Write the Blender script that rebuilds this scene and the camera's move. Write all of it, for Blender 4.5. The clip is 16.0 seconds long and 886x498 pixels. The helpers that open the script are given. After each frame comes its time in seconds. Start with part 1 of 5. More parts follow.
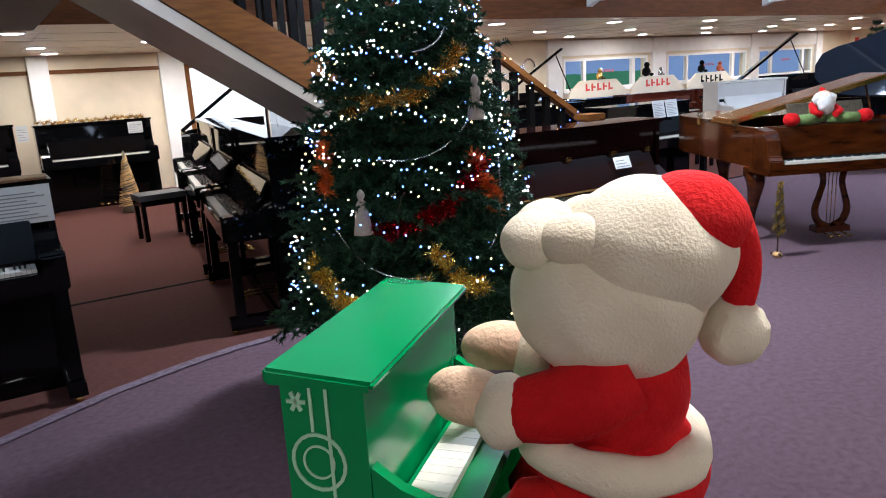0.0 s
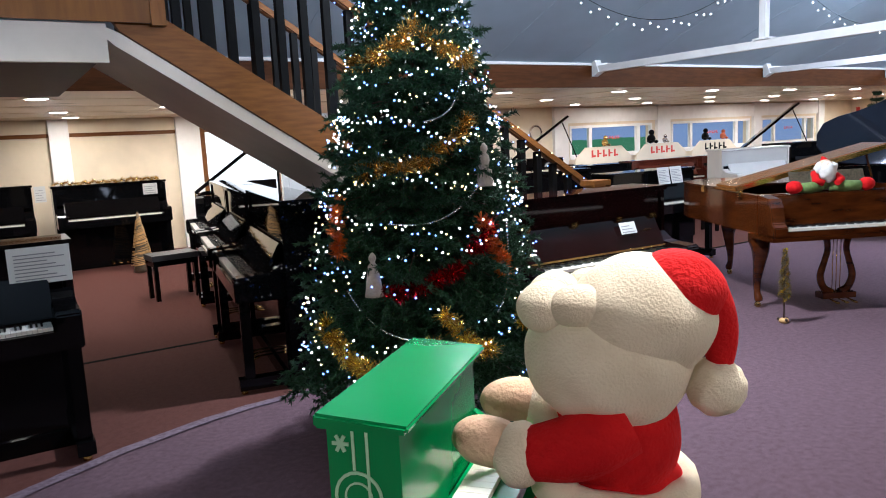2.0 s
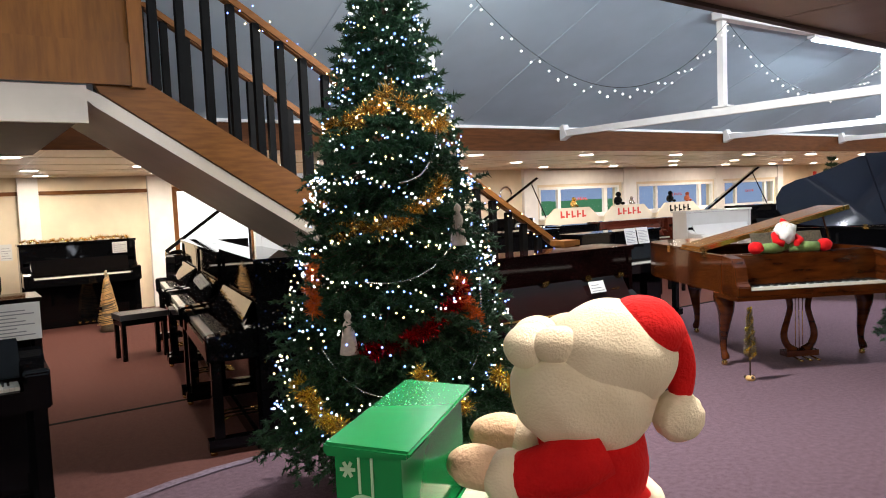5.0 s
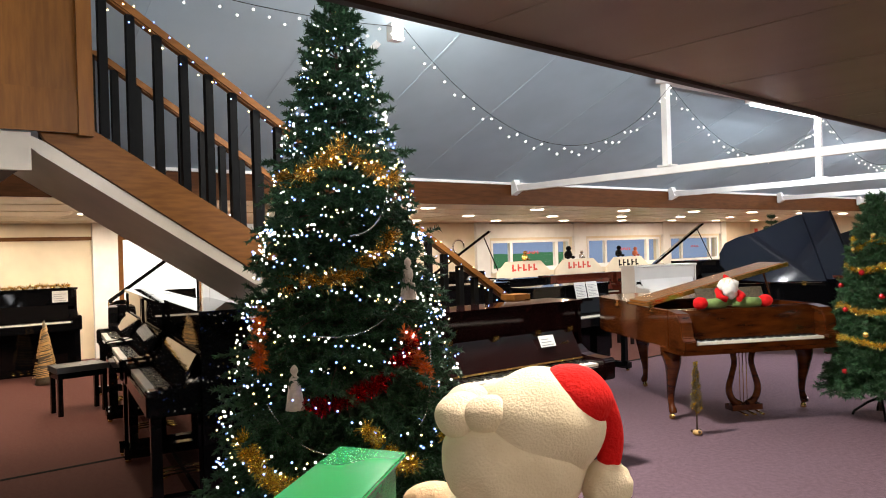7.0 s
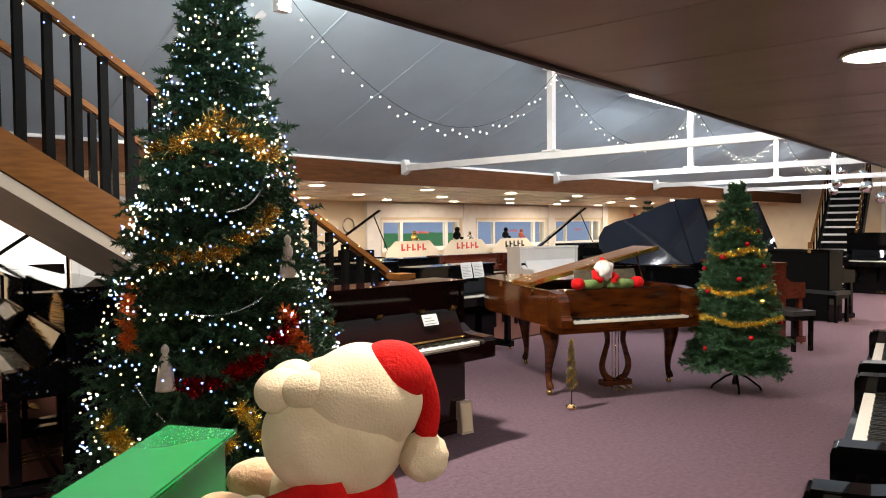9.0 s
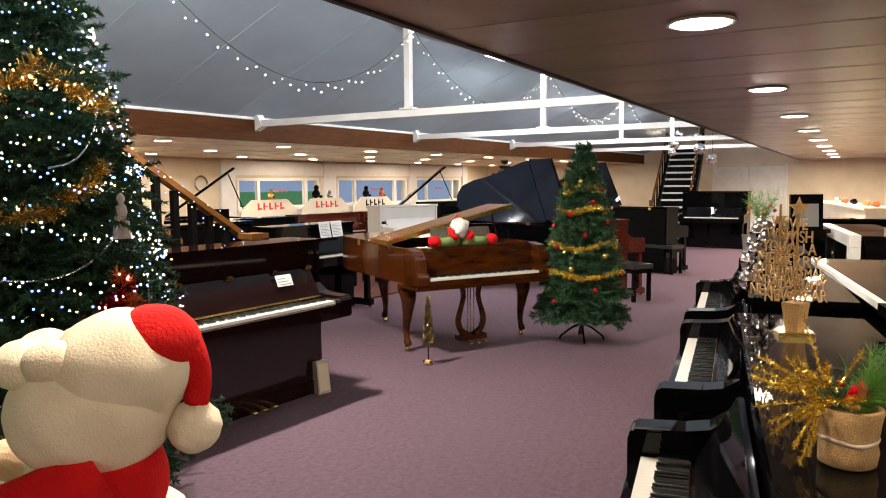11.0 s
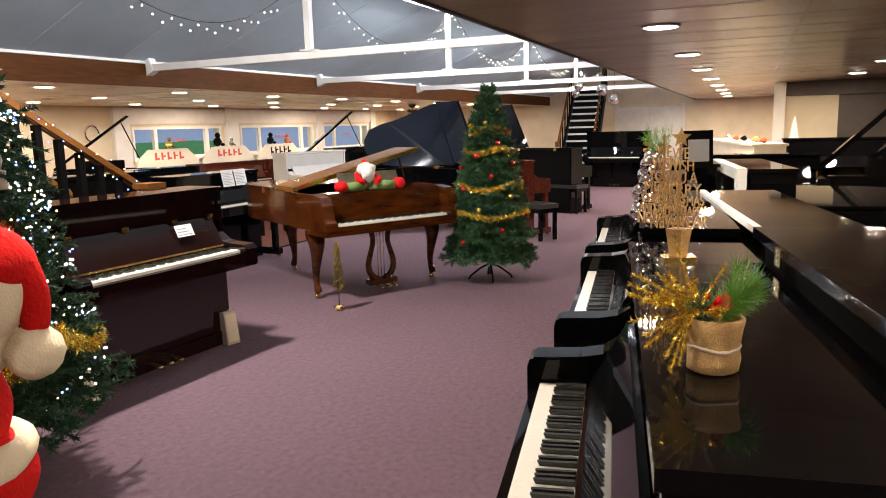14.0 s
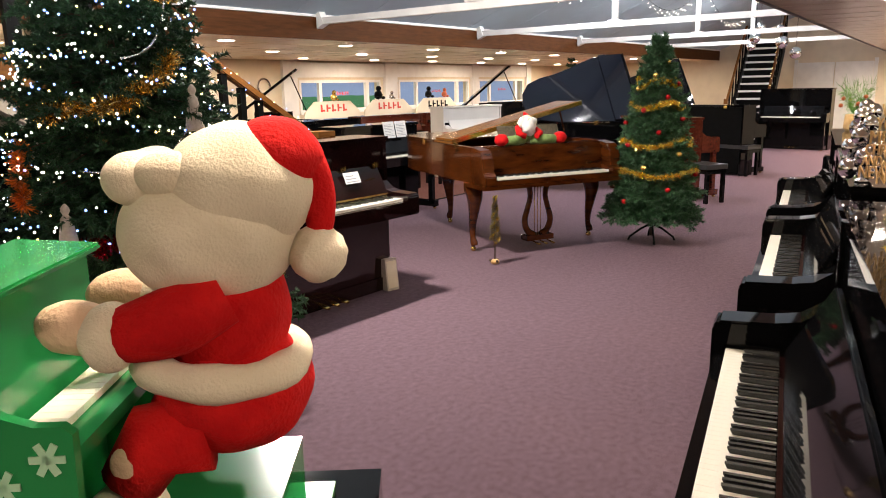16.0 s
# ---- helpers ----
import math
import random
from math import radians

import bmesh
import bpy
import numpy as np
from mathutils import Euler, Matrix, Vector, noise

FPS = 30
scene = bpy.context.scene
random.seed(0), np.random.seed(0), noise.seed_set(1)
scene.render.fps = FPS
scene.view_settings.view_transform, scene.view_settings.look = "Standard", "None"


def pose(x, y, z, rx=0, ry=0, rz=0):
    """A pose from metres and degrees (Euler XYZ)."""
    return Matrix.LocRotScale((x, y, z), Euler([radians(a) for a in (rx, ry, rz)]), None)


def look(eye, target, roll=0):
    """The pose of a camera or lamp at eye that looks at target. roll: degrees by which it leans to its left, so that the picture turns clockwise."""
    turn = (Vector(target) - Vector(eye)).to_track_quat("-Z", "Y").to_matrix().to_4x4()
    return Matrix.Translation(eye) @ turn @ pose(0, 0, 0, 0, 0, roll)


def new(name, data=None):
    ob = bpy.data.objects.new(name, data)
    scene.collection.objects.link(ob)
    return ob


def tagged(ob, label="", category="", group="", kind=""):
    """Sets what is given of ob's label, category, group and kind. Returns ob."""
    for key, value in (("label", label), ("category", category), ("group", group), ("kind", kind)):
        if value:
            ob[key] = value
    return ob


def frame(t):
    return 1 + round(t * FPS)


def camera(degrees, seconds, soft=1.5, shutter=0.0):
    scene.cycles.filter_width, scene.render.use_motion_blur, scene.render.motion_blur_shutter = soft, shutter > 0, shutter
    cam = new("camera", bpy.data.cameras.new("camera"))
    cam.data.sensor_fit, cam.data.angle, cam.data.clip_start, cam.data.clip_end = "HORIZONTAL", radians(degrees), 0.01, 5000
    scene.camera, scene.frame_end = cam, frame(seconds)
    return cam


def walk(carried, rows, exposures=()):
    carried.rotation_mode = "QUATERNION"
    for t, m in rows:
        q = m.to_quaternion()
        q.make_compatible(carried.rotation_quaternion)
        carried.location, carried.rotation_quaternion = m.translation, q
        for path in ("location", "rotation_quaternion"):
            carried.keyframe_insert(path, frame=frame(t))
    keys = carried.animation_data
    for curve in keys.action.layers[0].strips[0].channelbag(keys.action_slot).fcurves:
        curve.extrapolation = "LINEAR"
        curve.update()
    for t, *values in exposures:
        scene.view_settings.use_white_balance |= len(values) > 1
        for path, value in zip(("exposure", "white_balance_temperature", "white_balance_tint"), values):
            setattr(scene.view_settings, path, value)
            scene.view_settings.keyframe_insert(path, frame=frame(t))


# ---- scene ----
cam = camera(62.77, 16.0, soft=1.0)

PATH = [
    (0, (0.3020, 0.2009, 1.5714), (1.3321, 1.8502, 1.1039), -3.35),
    (0.5, (0.2873, 0.1842, 1.5790), (1.3172, 1.8444, 1.1515), -3.70),
    (1, (0.2803, 0.1811, 1.5817), (1.3043, 1.8548, 1.1941), -3.93),
    (1.5, (0.2671, 0.1625, 1.5881), (1.2969, 1.8432, 1.2495), -3.48),
    (2, (0.2552, 0.1476, 1.5901), (1.2947, 1.8299, 1.2912), -2.85),
    (2.5, (0.2396, 0.1333, 1.5917), (1.3008, 1.8083, 1.3304), -2.57),
    (3, (0.2209, 0.1100, 1.5943), (1.2897, 1.7867, 1.3788), -2.67),
    (3.5, (0.2066, 0.0919, 1.5935), (1.2795, 1.7700, 1.4131), -2.94),
    (6, (0.2034, 0.1053, 1.5909), (1.3706, 1.7273, 1.5084), -2.00),
    (6.5, (0.2093, 0.1036, 1.5974), (1.3973, 1.7124, 1.5710), -1.98),
    (7, (0.2136, 0.0880, 1.6032), (1.4476, 1.6619, 1.6008), -1.73),
    (7.5, (0.2121, 0.0696, 1.6068), (1.4996, 1.6001, 1.6095), -1.29),
    (8, (0.2190, 0.0614, 1.6015), (1.5622, 1.5432, 1.5842), -0.91),
    (8.5, (0.2332, 0.0570, 1.6010), (1.6312, 1.4865, 1.5586), -0.64),
    (9, (0.2472, 0.0495, 1.6010), (1.6982, 1.4244, 1.5359), -0.56),
    (11.5, (0.3166, 0.0026, 1.5948), (2.0316, 1.0110, 1.3906), -0.50),
    (12, (0.3269, -0.0137, 1.5920), (2.0752, 0.9323, 1.3713), -0.59),
    (12.5, (0.3336, -0.0298, 1.5901), (2.1131, 0.8502, 1.3474), -0.68),
    (13, (0.3294, -0.0340, 1.5884), (2.1210, 0.8123, 1.3161), -1.04),
    (13.5, (0.3262, -0.0313, 1.5801), (2.1135, 0.8140, 1.2785), -1.34),
    (14, (0.3233, -0.0241, 1.5706), (2.0968, 0.8391, 1.2390), -1.52),
    (14.5, (0.3248, -0.0026, 1.5578), (2.0697, 0.9052, 1.1956), -1.59),
    (15, (0.3144, 0.0215, 1.5510), (2.0091, 1.0122, 1.1684), -1.47),
    (15.5, (0.3089, 0.0500, 1.5412), (1.9332, 1.1442, 1.1359), -1.27),
    (16, (0.3182, 0.0925, 1.5303), (1.8632, 1.2857, 1.0952), -1.13),
]
walk(cam, [(t, look(eye, target, roll)) for t, eye, target, roll in PATH],
     [(0.0, -0.15, 5150, 10), (3.5, 0.02, 5600, 10), (6.0, 0.12, 6300, 10), (9.0, 0.02, 6550, 10), (12.5, 0.05, 6550, 11), (16.0, 0.22, 6650, 12)])

GALLERY, BATTEN, DOWN, FLOOD = 150, 120, 29, 300

# ---- world and light ----
world = bpy.data.worlds.new("world")
scene.world = world
world.use_nodes = True
wn = world.node_tree.nodes
wl = world.node_tree.links
sky = wn.new("ShaderNodeTexSky")
sky.sky_type = "NISHITA"
sky.sun_disc = False
sky.sun_elevation = radians(6)
sky.sun_rotation = radians(200)
wl.new(sky.outputs[0], wn["Background"].inputs[0])
wn["Background"].inputs[1].default_value = 0.06


def lamp_area(name, at, target, sx, sy, power, color):
    d = bpy.data.lights.new(name, "AREA")
    d.shape = "RECTANGLE"
    d.size, d.size_y, d.energy, d.color = sx, sy, power, color
    ob = new(name, d)
    ob.matrix_world = look(at, target)
    return ob


COOL = (0.92, 0.93, 0.97)
# unseen fill lamps, added over the gallery to light roof and mid hall
for gx in (-1.5, 4.0, 9.0, 14.0):
    lamp_area("gallery_fill", (gx, -0.6, 2.75), (gx, 6.0, 3.6), 3.0, 0.25, GALLERY, COOL)


lamp_area("flood", (3.7, 4.1, 3.57), (3.7, 3.8, 0.0), 0.34, 0.14, FLOOD, (1.0, 0.95, 0.87))


# ---- materials ----
def mat(name, base, rough=0.5, metal=0.0, var=0.0, scale=8.0, bump=0.0, bscale=60.0, coat=0.0, emit=None, estr=0.0, spec=0.5, second=None, stretch=(1, 1, 1), detail=6.0, rvar=0.0, rand=0.0):
    m = bpy.data.materials.new(name)
    m.use_nodes = True
    nt = m.node_tree
    n, l = nt.nodes, nt.links
    b = n["Principled BSDF"]
    b.inputs["Base Color"].default_value = (*base, 1)
    b.inputs["Roughness"].default_value = rough
    b.inputs["Metallic"].default_value = metal
    b.inputs["Coat Weight"].default_value = coat
    b.inputs["Coat Roughness"].default_value = 0.04
    b.inputs["Specular IOR Level"].default_value = spec
    if emit:
        b.inputs["Emission Color"].default_value = (*emit, 1)
        b.inputs["Emission Strength"].default_value = estr
    if var or bump or second or rvar:
        tc = n.new("ShaderNodeTexCoord")
        mp = n.new("ShaderNodeMapping")
        mp.inputs["Scale"].default_value = stretch
        l.new(tc.outputs["Object"], mp.inputs["Vector"])
        tex = n.new("ShaderNodeTexNoise")
        tex.inputs["Scale"].default_value = scale
        tex.inputs["Detail"].default_value = detail
        l.new(mp.outputs[0], tex.inputs["Vector"])
        if var or second:
            ramp = n.new("ShaderNodeValToRGB")
            lo = second or [c * (1 - var) for c in base]
            hi = base if second else [min(1, c * (1 + var)) for c in base]
            ramp.color_ramp.elements[0].position, ramp.color_ramp.elements[1].position = 0.32, 0.68
            ramp.color_ramp.elements[0].color, ramp.color_ramp.elements[1].color = (*lo, 1), (*hi, 1)
            big = n.new("ShaderNodeTexNoise")
            big.inputs["Scale"].default_value = scale * 0.13
            big.inputs["Detail"].default_value = 3
            l.new(mp.outputs[0], big.inputs["Vector"])
            mixf = n.new("ShaderNodeMath")
            mixf.operation = "MULTIPLY_ADD"
            mixf.inputs[1].default_value, mixf.inputs[2].default_value = 0.45, -0.225
            l.new(big.outputs[0], mixf.inputs[0])
            add = n.new("ShaderNodeMath")
            l.new(tex.outputs[0], add.inputs[0])
            l.new(mixf.outputs[0], add.inputs[1])
            l.new(add.outputs[0], ramp.inputs[0])
            l.new(ramp.outputs[0], b.inputs["Base Color"])
        if rvar:
            mr = n.new("ShaderNodeMapRange")
            mr.inputs["To Min"].default_value, mr.inputs["To Max"].default_value = max(0.01, rough - rvar), rough + rvar
            l.new(tex.outputs[0], mr.inputs["Value"])
            l.new(mr.outputs[0], b.inputs["Roughness"])
        if bump:
            t2 = n.new("ShaderNodeTexNoise")
            t2.inputs["Scale"].default_value = bscale
            t2.inputs["Detail"].default_value = 3
            l.new(mp.outputs[0], t2.inputs["Vector"])
            bp = n.new("ShaderNodeBump")
            bp.inputs["Strength"].default_value = bump
            bp.inputs["Distance"].default_value = 0.004
            l.new(t2.outputs[0], bp.inputs["Height"])
            l.new(bp.outputs[0], b.inputs["Normal"])
    if rand:
        oi = n.new("ShaderNodeNewGeometry")
        hs = n.new("ShaderNodeHueSaturation")
        hs.inputs["Color"].default_value = (*base, 1)
        mr2 = n.new("ShaderNodeMapRange")
        mr2.inputs["To Min"].default_value, mr2.inputs["To Max"].default_value = 1 - rand, 1 + rand
        l.new(oi.outputs["Random Per Island"], mr2.inputs["Value"])
        l.new(mr2.outputs[0], hs.inputs["Value"])
        l.new(hs.outputs[0], b.inputs["Base Color"])
    return m


def glow(name, color, strength):
    m = bpy.data.materials.new(name)
    m.use_nodes = True
    n, l = m.node_tree.nodes, m.node_tree.links
    n.remove(n["Principled BSDF"])
    e = n.new("ShaderNodeEmission")
    e.inputs[0].default_value, e.inputs[1].default_value = (*color, 1), strength
    l.new(e.outputs[0], n["Material Output"].inputs[0])
    return m


def glass_mat(name):
    m = mat(name, (1, 1, 1), rough=0.02)
    b = m.node_tree.nodes["Principled BSDF"]
    b.inputs["Transmission Weight"].default_value = 1.0
    b.inputs["IOR"].default_value = 1.1
    return m


M = dict(
    carpet=mat("carpet", (0.166, 0.106, 0.129), 0.95, second=(0.078, 0.047, 0.060), scale=230, bump=0.8, bscale=420, spec=0.1, detail=3.0),
    carpet_back=mat("carpet_back", (0.120, 0.049, 0.040), 0.95, second=(0.078, 0.031, 0.025), scale=210, bump=0.8, bscale=400, spec=0.1, detail=3.0),
    cream=mat("cream_paint", (0.72, 0.62, 0.46), 0.7, var=0.06, scale=3, bump=0.12, bscale=90),
    white=mat("white_paint", (0.80, 0.79, 0.76), 0.45, var=0.05, scale=5, bump=0.06, bscale=70),
    # stair soffit and landing beam: white paint, warm shade put into its colour
    soffit=mat("white_paint_warm_shade", (0.46, 0.39, 0.30), 0.35, var=0.12, scale=2.5, bump=0.08, bscale=30),
    rubber=mat("black_rubber", (0.010, 0.009, 0.009), 0.95, var=0.2, scale=20, spec=0.03),
    offwhite=mat("off_white_lacquer", (0.52, 0.51, 0.48), 0.2, var=0.03, scale=4),
    roof=mat("roof_board", (0.40, 0.505, 0.58), 0.6, var=0.05, scale=2.0, bump=0.08, bscale=30),
    fascia=mat("varnished_fascia", (0.105, 0.036, 0.009), 0.6, second=(0.070, 0.024, 0.006), scale=5, stretch=(1, 8, 8), bump=0.1, bscale=40, spec=0.12),
    oak=mat("varnished_oak", (0.175, 0.068, 0.014), 0.45, second=(0.115, 0.043, 0.009), scale=6, stretch=(1, 7, 7), bump=0.08, bscale=30, spec=0.16),
    panel=mat("oak_panel", (0.165, 0.062, 0.010), 0.4, second=(0.120, 0.044, 0.007), scale=5, stretch=(8, 8, 1), bump=0.06, spec=0.18),
    lowceil=mat("ceiling_board", (0.74, 0.60, 0.42), 0.30, var=0.08, scale=2.5, stretch=(0.4, 2, 1), bump=0.05, bscale=14, rvar=0.08),
    gallery=mat("gallery_soffit_board", (0.44, 0.34, 0.24), 0.24, var=0.07, scale=1.4, stretch=(2, 0.5, 1), bump=0.05, bscale=3, rvar=0.06),
    dark=mat("dark_brown_trim", (0.045, 0.028, 0.022), 0.5, var=0.15),
    black=mat("black_lacquer", (0.003, 0.003, 0.0035), 0.035, spec=0.18, bump=0.006, bscale=4, rvar=0.012),
    # a little bluer and rougher than the plain black lacquer
    lidblack=mat("blue_black_lacquer", (0.004, 0.005, 0.008), 0.10, rvar=0.02, scale=3, spec=0.2),
    satin=mat("black_satin_paint", (0.0035, 0.0035, 0.0035), 0.5, var=0.2, scale=10, spec=0.06),
    maroon=mat("mahogany_lacquer", (0.013, 0.0035, 0.0035), 0.05, second=(0.007, 0.0025, 0.0025), scale=6, stretch=(1, 6, 6), coat=0.12),
    brownp=mat("brown_lacquer", (0.10, 0.022, 0.012), 0.12, second=(0.055, 0.012, 0.008), scale=6, stretch=(1, 6, 6), coat=0.5),
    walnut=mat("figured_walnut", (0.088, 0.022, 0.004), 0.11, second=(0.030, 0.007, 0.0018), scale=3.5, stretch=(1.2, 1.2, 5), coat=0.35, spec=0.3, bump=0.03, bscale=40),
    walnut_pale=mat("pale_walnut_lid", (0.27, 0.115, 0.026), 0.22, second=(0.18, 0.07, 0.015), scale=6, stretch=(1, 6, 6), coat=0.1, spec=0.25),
    key=mat("white_keys", (0.84, 0.80, 0.72), 0.22, coat=0.3, var=0.03, scale=20),
    ebony=mat("black_keys", (0.010, 0.010, 0.010), 0.25),
    brass=mat("brass", (0.80, 0.55, 0.18), 0.22, metal=1.0, var=0.15, scale=30),
    steel=mat("steel", (0.6, 0.6, 0.62), 0.25, metal=1.0),
    paper=mat("paper", (0.66, 0.66, 0.64), 0.8, var=0.03),
    ink=mat("ink_grey", (0.25, 0.25, 0.27), 0.8),
    redink=mat("red_lettering", (0.62, 0.05, 0.03), 0.5),
    needle=mat("fir_needle", (0.021, 0.062, 0.025), 0.6, rand=0.55, spec=0.3),
    needle2=mat("fir_needle_pale", (0.038, 0.098, 0.040), 0.5, rand=0.6, spec=0.3),
    bark=mat("brown_bark", (0.07, 0.045, 0.03), 0.9, var=0.3, scale=20, bump=0.5),
    gold=mat("gold_tinsel", (0.95, 0.68, 0.15), 0.18, metal=0.85, rand=0.5),
    champagne=mat("champagne_tinsel", (0.72, 0.49, 0.14), 0.25, metal=0.9, rand=0.5),
    redtin=mat("red_tinsel", (0.50, 0.012, 0.018), 0.22, metal=1.0, rand=0.5),
    copper=mat("orange_tinsel", (0.88, 0.20, 0.03), 0.32, metal=0.7, rand=0.5),
    silver=mat("silver_bauble", (0.85, 0.85, 0.86), 0.08, metal=1.0),
    bead=mat("silver_beads", (0.8, 0.8, 0.82), 0.15, metal=1.0),
    redball=mat("red_bauble", (0.60, 0.015, 0.02), 0.12, metal=0.6, coat=0.5),
    lace=mat("white_lace", (0.52, 0.44, 0.37), 0.85, var=0.12, scale=60, bump=0.5, bscale=140),
    felt=mat("red_plush", (0.62, 0.012, 0.012), 0.9, second=(0.46, 0.006, 0.008), scale=30, bump=0.5, bscale=260, spec=0.15),
    fur=mat("cream_fleece", (0.78, 0.71, 0.57), 0.95, second=(0.69, 0.61, 0.47), scale=22, bump=0.35, bscale=420, spec=0.05),
    skin=mat("peach_felt", (0.72, 0.50, 0.34), 0.9, var=0.06, scale=20, bump=0.4, bscale=200),
    green=mat("green_gloss_paint", (0.016, 0.245, 0.072), 0.14, coat=0.2, var=0.06, scale=9),
    frost=mat("pale_green_print", (0.42, 0.70, 0.48), 0.5),
    burlap=mat("burlap", (0.58, 0.38, 0.17), 0.95, second=(0.40, 0.24, 0.10), scale=330, bump=1.0, bscale=380, detail=2.0),
    glitter=mat("gold_glitter", (0.74, 0.48, 0.19), 0.45, metal=0.35, second=(0.48, 0.28, 0.10), scale=240, bump=0.8, bscale=300),
    leaf=mat("bright_pine_needle", (0.10, 0.26, 0.03), 0.5, rand=0.4),
    berry=mat("red_berry", (0.55, 0.01, 0.015), 0.15, coat=0.6),
    rust=mat("russet_leaf", (0.45, 0.10, 0.03), 0.6, var=0.2),
    gnome=mat("olive_cloth", (0.16, 0.24, 0.07), 0.9, var=0.2, scale=40, bump=0.4),
    beard=mat("white_wool", (0.78, 0.76, 0.72), 0.95, var=0.1, scale=40, bump=0.9, bscale=150),
    blue=mat("blue_cloth", (0.06, 0.10, 0.42), 0.9, var=0.2, scale=30),
    seat=mat("black_leather", (0.018, 0.018, 0.020), 0.42, bump=0.35, bscale=60, var=0.1),
    # field and hedge glow: their daylight is put into the emission
    grass=glow("far_field_glow", (0.07, 0.21, 0.10), 0.9),
    glass=glass_mat("window_glass"),
    lampw=glow("downlight_glow", (1.0, 0.90, 0.74), 30.0),
    ledw=glow("warm_led", (1.0, 0.66, 0.26), 8.0),
    ledc=glow("cool_led", (0.22, 0.36, 1.0), 4.5),
    ledw2=glow("white_led", (1.0, 0.90, 0.76), 16.0),
    tube=glow("tube_glow", (0.86, 0.92, 1.0), 9.0),
    litroom=glow("lit_room", (1.0, 0.95, 0.86), 1.8),
    dusk=glow("dusk_sky", (0.30, 0.40, 0.60), 0.75),
    net=mat("bronze_mesh", (0.16, 0.13, 0.09), 0.4, metal=0.7, var=0.3, scale=60),
)


# ---- mesh helpers ----
def bx(bm, lo, hi, mi=0):
    x0, y0, z0 = lo
    x1, y1, z1 = hi
    v = [bm.verts.new(p) for p in ((x0, y0, z0), (x1, y0, z0), (x1, y1, z0), (x0, y1, z0), (x0, y0, z1), (x1, y0, z1), (x1, y1, z1), (x0, y1, z1))]
    for f in ((0, 3, 2, 1), (4, 5, 6, 7), (0, 1, 5, 4), (1, 2, 6, 5), (2, 3, 7, 6), (3, 0, 4, 7)):
        bm.faces.new([v[i] for i in f]).material_index = mi
    return bm


def box(lo, hi, bev=0.0):
    bm = bmesh.new()
    bx(bm, lo, hi)
    if bev:
        bevel(bm, bev)
    return bm


def bevel(bm, w, seg=2):
    bmesh.ops.bevel(bm, geom=[e for e in bm.edges if len(e.link_faces) == 2 and e.calc_face_angle(0) > 0.5], offset=w, segments=seg, affect="EDGES", clamp_overlap=True)
    return bm


def prism(bm, pts, lo, hi, axis=1, mi=0):
    """Extrude the outline pts (two coordinates) from lo to hi along the axis."""
    def place(p, v):
        q = list(p)
        q.insert(axis, v)
        return q
    a = [bm.verts.new(place(p, lo)) for p in pts]
    b = [bm.verts.new(place(p, hi)) for p in pts]
    fs = [bm.faces.new(a), bm.faces.new(b[::-1])]
    for i in range(len(pts)):
        fs.append(bm.faces.new((a[i], b[i], b[(i + 1) % len(pts)], a[(i + 1) % len(pts)])))
    for f in fs:
        f.material_index = mi
    bmesh.ops.recalc_face_normals(bm, faces=fs)
    return bm


def lathe(bm, prof, seg=16, at=(0, 0, 0), mi=0, smooth=True):
    rings = []
    for r, z in prof:
        rings.append([bm.verts.new((at[0] + r * math.cos(2 * math.pi * k / seg), at[1] + r * math.sin(2 * math.pi * k / seg), at[2] + z)) for k in range(seg)])
    for a, b in zip(rings, rings[1:]):
        for k in range(seg):
            f = bm.faces.new((a[k], a[(k + 1) % seg], b[(k + 1) % seg], b[k]))
            f.material_index, f.smooth = mi, smooth
    bm.faces.new(rings[0][::-1]).material_index = mi
    bm.faces.new(rings[-1]).material_index = mi
    return bm


def curve(pts, rs, n=5):
    """Catmull-Rom refinement of a path and its radii."""
    q = [(*p, r) for p, r in zip(pts, rs)]
    out = []
    for i in range(len(q) - 1):
        a, b, c, d = (np.array(q[max(0, min(len(q) - 1, j))]) for j in (i - 1, i, i + 1, i + 2))
        for k in range(n):
            t = k / n
            out.append(0.5 * (2 * b + (c - a) * t + (2 * a - 5 * b + 4 * c - d) * t * t + (3 * b - a - 3 * c + d) * t ** 3))
    out.append(np.array(q[-1]))
    return [tuple(o[:3]) for o in out], [float(o[3]) for o in out]


def sweep(bm, pts, r, seg=8, mi=0, flat=1.0):
    """A tube through pts; r is one radius or one for each point."""
    pts = [Vector(p) for p in pts]
    rs = r if isinstance(r, (list, tuple)) else [r] * len(pts)
    rings = []
    run = pts[-1] - pts[0]
    ref = Vector((0, 1, 0)) if abs(run.z) > 0.6 * run.length and run.length > 1e-4 else Vector((0, 0, 1))
    for i, p in enumerate(pts):
        d = (pts[min(i + 1, len(pts) - 1)] - pts[max(i - 1, 0)]).normalized()
        s = d.cross(ref)
        s = s.normalized() if s.length > 1e-3 else Vector((1, 0, 0))
        u = s.cross(d)
        rings.append([bm.verts.new(p + (s * math.cos(2 * math.pi * k / seg) + u * flat * math.sin(2 * math.pi * k / seg)) * rs[i]) for k in range(seg)])
    for a, b in zip(rings, rings[1:]):
        for k in range(seg):
            f = bm.faces.new((a[k], a[(k + 1) % seg], b[(k + 1) % seg], b[k]))
            f.material_index, f.smooth = mi, True
    bm.faces.new(rings[0][::-1]).material_index = mi
    bm.faces.new(rings[-1]).material_index = mi
    return bm


